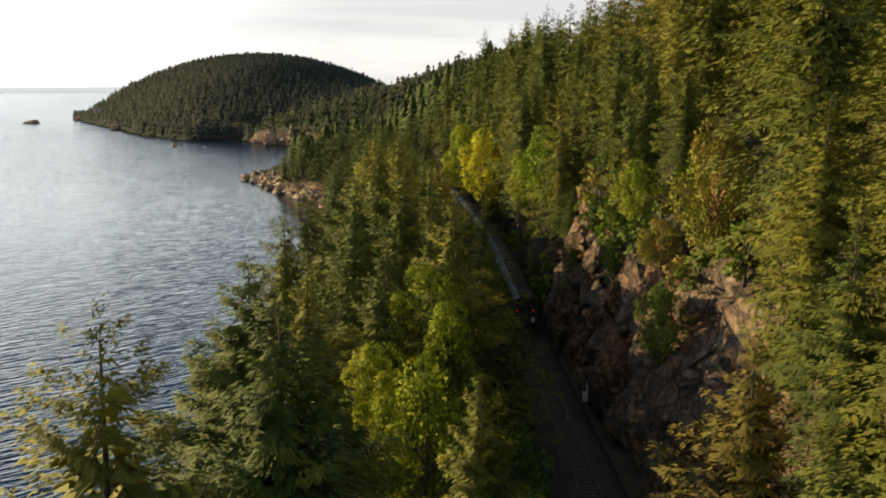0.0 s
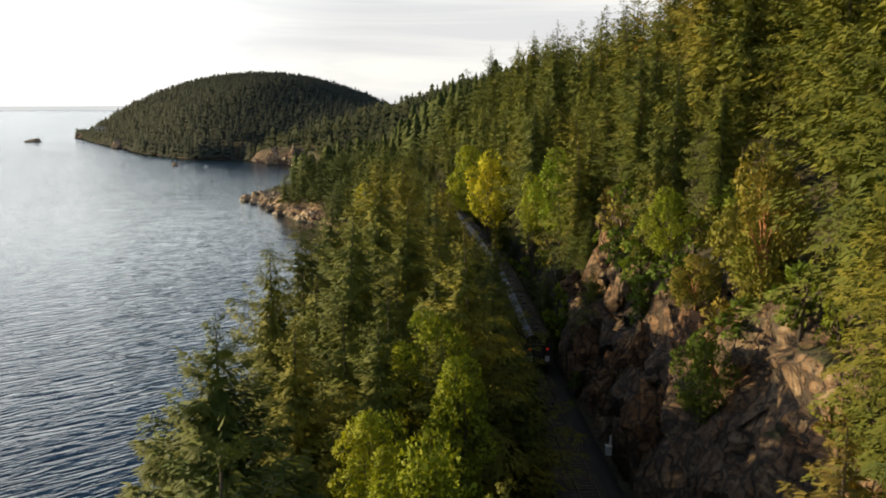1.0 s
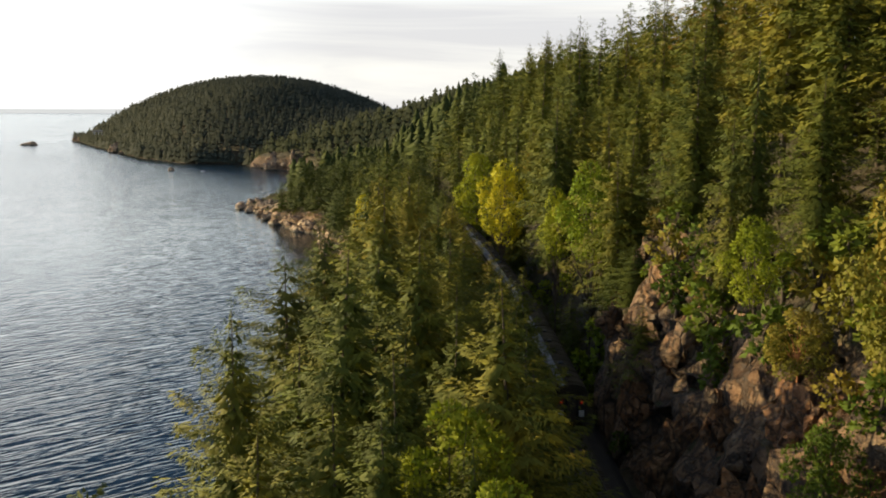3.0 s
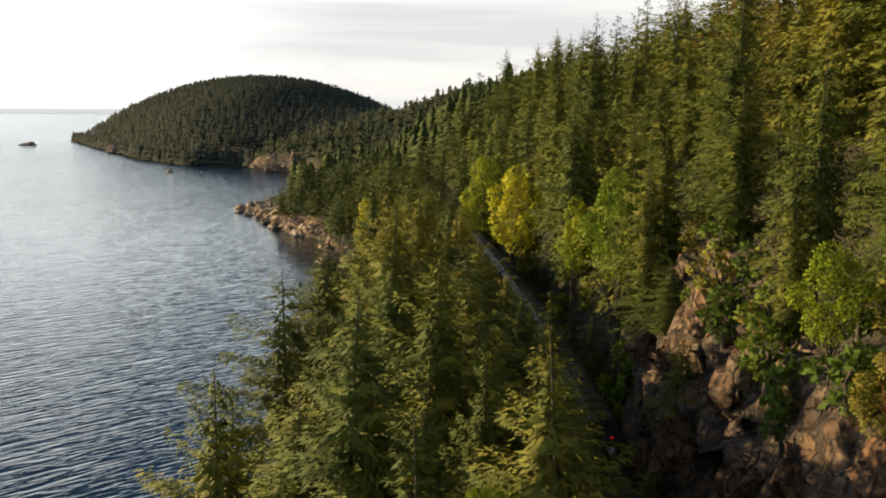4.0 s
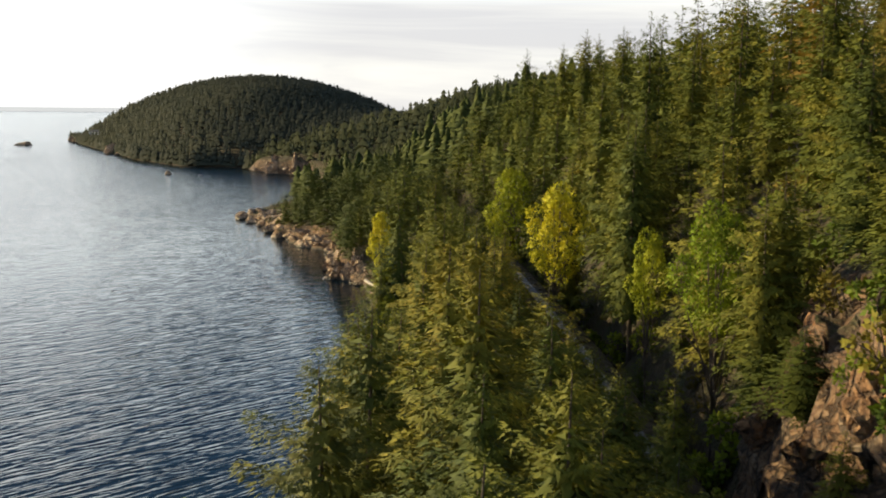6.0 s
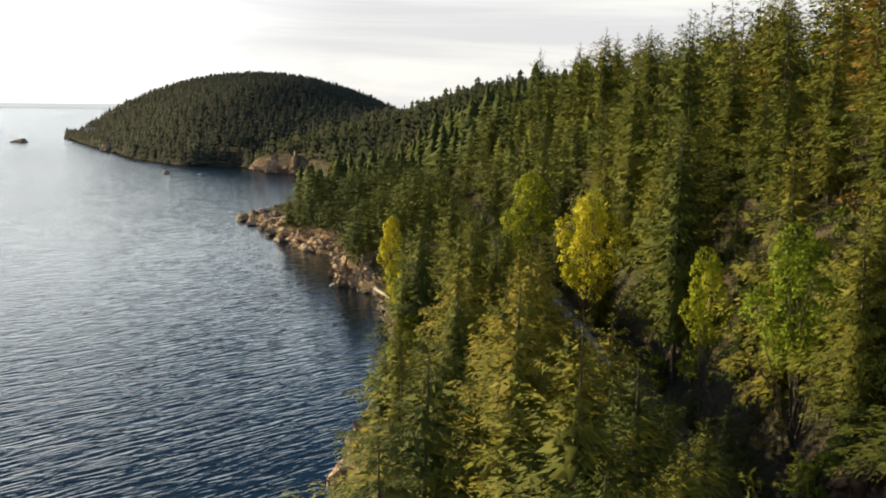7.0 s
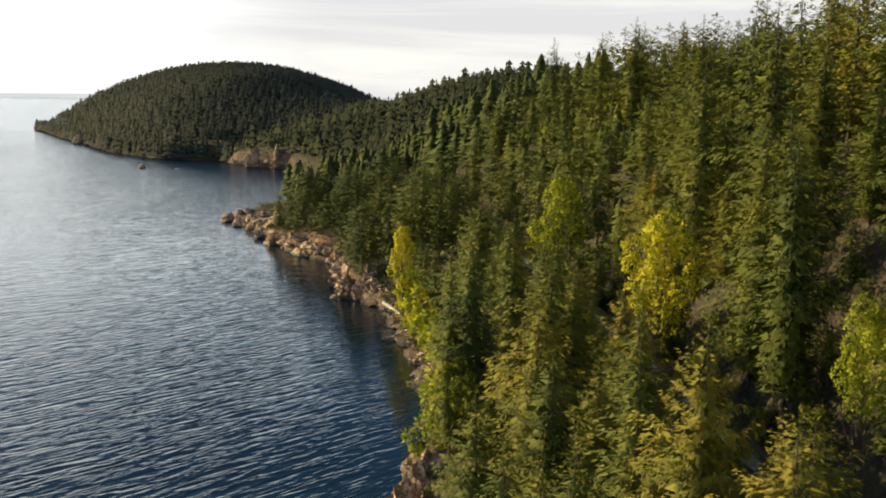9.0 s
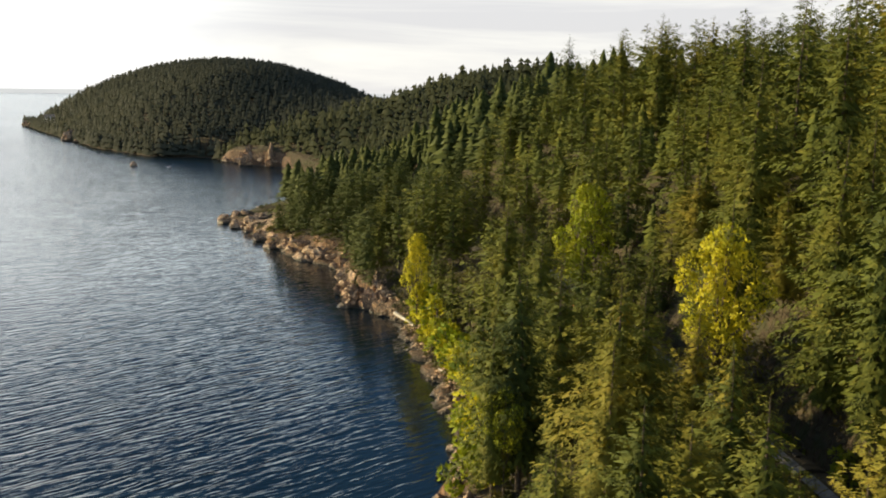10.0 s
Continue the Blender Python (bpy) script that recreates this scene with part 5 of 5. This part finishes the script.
def coach():
    """A passenger coach, its middle over the rails at z 0, running along y."""
    root = new("railway_coach")
    bm = bmesh.new()
    extrude(bm, [(-1.5, 0.95), (-1.53, 1.4), (-1.53, 3.45), (1.53, 3.45), (1.53, 1.4), (1.5, 0.95)], -LONG / 2, LONG / 2)
    part("body", bm, COACH, root, "dark brown coach body")
    bm = bmesh.new()
    extrude(bm, arch(1.55, 3.46, 4.42) , -LONG / 2 - 0.05, LONG / 2 + 0.05)
    roof = part("roof", bm, ROOF, root, "weathered brown roof sheets under grey sheen strips")
    # grey strips on the left side only: the sky's reflection put into colour
    for k in range(6):
        bm = bmesh.new()
        crown = [(x, z) for x, z in sorted(arch(1.55, 3.47, 4.42)) if x < -0.25 and z > 3.5]
        y = -LONG / 2 + k * LONG / 6
        extrude(bm, [(x * 1.006, z + 0.012) for x, z in crown] + [(x, z - 0.02) for x, z in reversed(crown)], y + 0.03, y + LONG / 6 - 0.03)
        part("roof_sheet", bm, GREY_AND_SHEEN, roof, "grey strip painting the sky sheen on the roof")
    for k in range(12):
        bm = bmesh.new()
        y = -LONG / 2 + 1.0 + k * (LONG - 2.0) / 11
        extrude(bm, [(x * 1.012, z + 0.03) for x, z in arch(1.55, 3.47, 4.42)], y - 0.04, y + 0.04)
        part("roof_rib", bm, ROOF, roof)
    for k in range(5):
        bm = bmesh.new()
        y = -LONG / 2 + 3.0 + k * (LONG - 6.0) / 4
        box(bm, -0.22, y - 0.4, 4.38, 0.22, y + 0.4, 4.58, 0.05)
        part("roof_vent", bm, DARK, roof)
    for s in (-1, 1):
        bm = bmesh.new()
        box(bm, s * 1.535 - 0.012, -LONG / 2 + 0.3, 1.75, s * 1.535 + 0.012, LONG / 2 - 0.3, 2.05)
        part("band", bm, STRIPE, root, "orange-brown band along the coach side")
        for k in range(11):
            y = -LONG / 2 + 2.6 + k * (LONG - 5.2) / 10
            bm = bmesh.new()
            box(bm, s * 1.53 - 0.03, y - 0.72, 2.25, s * 1.53 + 0.03, y + 0.72, 3.05, 0.02)
            w = part("window", bm, DARK, root)
            bm = bmesh.new()
            box(bm, s * 1.555 - 0.02, y - 0.64, 2.32, s * 1.555 + 0.02, y + 0.64, 2.98)
            part("pane", bm, PANE, w)
    for s in (-1, 1):
        y = s * (LONG / 2 - 3.4)
        bm = bmesh.new()
        box(bm, -1.1, y - 1.5, 0.45, 1.1, y + 1.5, 0.8, 0.05)
        truck = part("truck", bm, DARK, root)
        for q in (-1.15, 1.15):
            bm = bmesh.new()
            for g in (-0.75, 0.75):
                rod(bm, (g - 0.06, y + q, 0.455), (g + 0.06, y + q, 0.455), 0.455, sides=18)
            rod(bm, (-0.8, y + q, 0.455), (0.8, y + q, 0.455), 0.08)
            part("wheelset", bm, STEEL, truck)
        bm = bmesh.new()
        box(bm, -0.62, s * LONG / 2, 1.0, 0.62, s * (LONG / 2 + 0.38), 3.3, 0.06) if s > 0 else box(bm, -0.62, -LONG / 2 - 0.38, 1.0, 0.62, -LONG / 2, 3.3, 0.06)
        gang = part("gangway", bm, DARK, root, "black folded gangway")
        bm = bmesh.new()
        f = s * (LONG / 2 + 0.385)
        box(bm, -0.4, min(f, f + s * 0.02), 1.05, 0.4, max(f, f + s * 0.02), 3.1)
        part("end_door", bm, COACH, gang)
        bm = bmesh.new()
        box(bm, -0.12, min(s * LONG / 2, s * (LONG / 2 + 0.55)), 0.75, 0.12, max(s * LONG / 2, s * (LONG / 2 + 0.55)), 0.98, 0.03)
        part("coupler", bm, DARK, root)
    bm = bmesh.new()
    box(bm, -1.0, -4.5, 0.35, 1.0, 4.5, 0.95, 0.08)
    part("underfloor_box", bm, DARK, root)
    return tagged(root, "dark passenger coach, brown roof with painted grey sheen, on the rails", "railway coach", "coaches of the train")


def heading(y0, y1):
    return math.degrees(-math.atan2(float(track(y1) - track(y0)), y1 - y0))


def on_rails(y):
    h = LONG / 2 - 3.4
    a, b = y - h, y + h
    return pose((float(track(a)) + float(track(b))) / 2, y, RAIL_Z, 0, 0, heading(a, b))


REAR = 118.0
first = coach()
first.matrix_world = on_rails(REAR + LONG / 2)
for k in range(1, 6):
    copy_thing(first, on_rails(REAR + LONG / 2 + k * (LONG + 0.85)))
# marker lamps, steps and a pale plate on the last coach only
for x in (-0.95, 0.95):
    bm = bmesh.new()
    rod(bm, (x, -LONG / 2 - 0.12, 2.75), (x, -LONG / 2, 2.75), 0.11, sides=14)
    lamp = part("tail_lamp", bm, LAMP, first, "red glowing tail lamp")
    bm = bmesh.new()
    box(bm, x - 0.24, -LONG / 2 - 0.06, 1.35, x + 0.24, -LONG / 2, 1.95, 0.02)
    part("end_plate", bm, PALE, first, "pale rectangular plate")
tagged(first, "last dark passenger coach with two red tail lamps and black gangway")

# white relay cabinet with a short post beside the track
cab = tagged(new("relay_cabinet"), "small white trackside cabinet with a post on the ballast", "trackside cabinet")
CX, CY = 13.0, 94.0
cab.matrix_world = pose(CX, CY, height(CX, CY))
bm = bmesh.new()
box(bm, -0.42, -0.3, -0.3, 0.42, 0.3, 0.75, 0.03)
body = part("body", bm, PALE, cab)
bm = bmesh.new()
box(bm, -0.36, -0.32, 0.0, 0.36, -0.3, 0.68, 0.008)
part("door", bm, PALE, body)
bm = bmesh.new()
box(bm, -0.46, -0.34, 0.75, 0.46, 0.34, 0.8, 0.015)
part("lid", bm, PALE, body)
bm = bmesh.new()
rod(bm, (0.0, 0.1, 0.7), (0.0, 0.1, 1.7), 0.11, 0.09)
part("post", bm, PALE, cab)

# pale house among the trees on the tip of the headland
house = tagged(new("house"), "pale low house among trees on the headland tip", "house")
HX, HY = -418.0, 1200.0
house.matrix_world = pose(HX, HY, 8.4, 0, 0, -14)
bm = bmesh.new()
box(bm, -8.5, -4.0, -6.0, 8.5, 4.0, 5.6)
wall = part("wall", bm, PALE, house)
bm = bmesh.new()
extrude(bm, [(-5.2, 5.6), (5.2, 5.6), (0.0, 8.0)], -9.4, 9.4)
bmesh.ops.rotate(bm, verts=bm.verts, cent=(0, 0, 0), matrix=Matrix.Rotation(radians(90), 3, "Z"))
part("roof", bm, GREY_AND_SHEEN, house, "grey pitched roof")
for k in range(5):
    for z in (0.4, 3.2):
        bm = bmesh.new()
        box(bm, -7.4 + k * 3.2, -4.06, z, -5.2 + k * 3.2, -3.98, z + 1.6)
        part("window", bm, PANE, wall)
bm = bmesh.new()
box(bm, -8.8, -6.2, 2.3, 8.8, -4.0, 2.6)
part("balcony", bm, PALE, house)
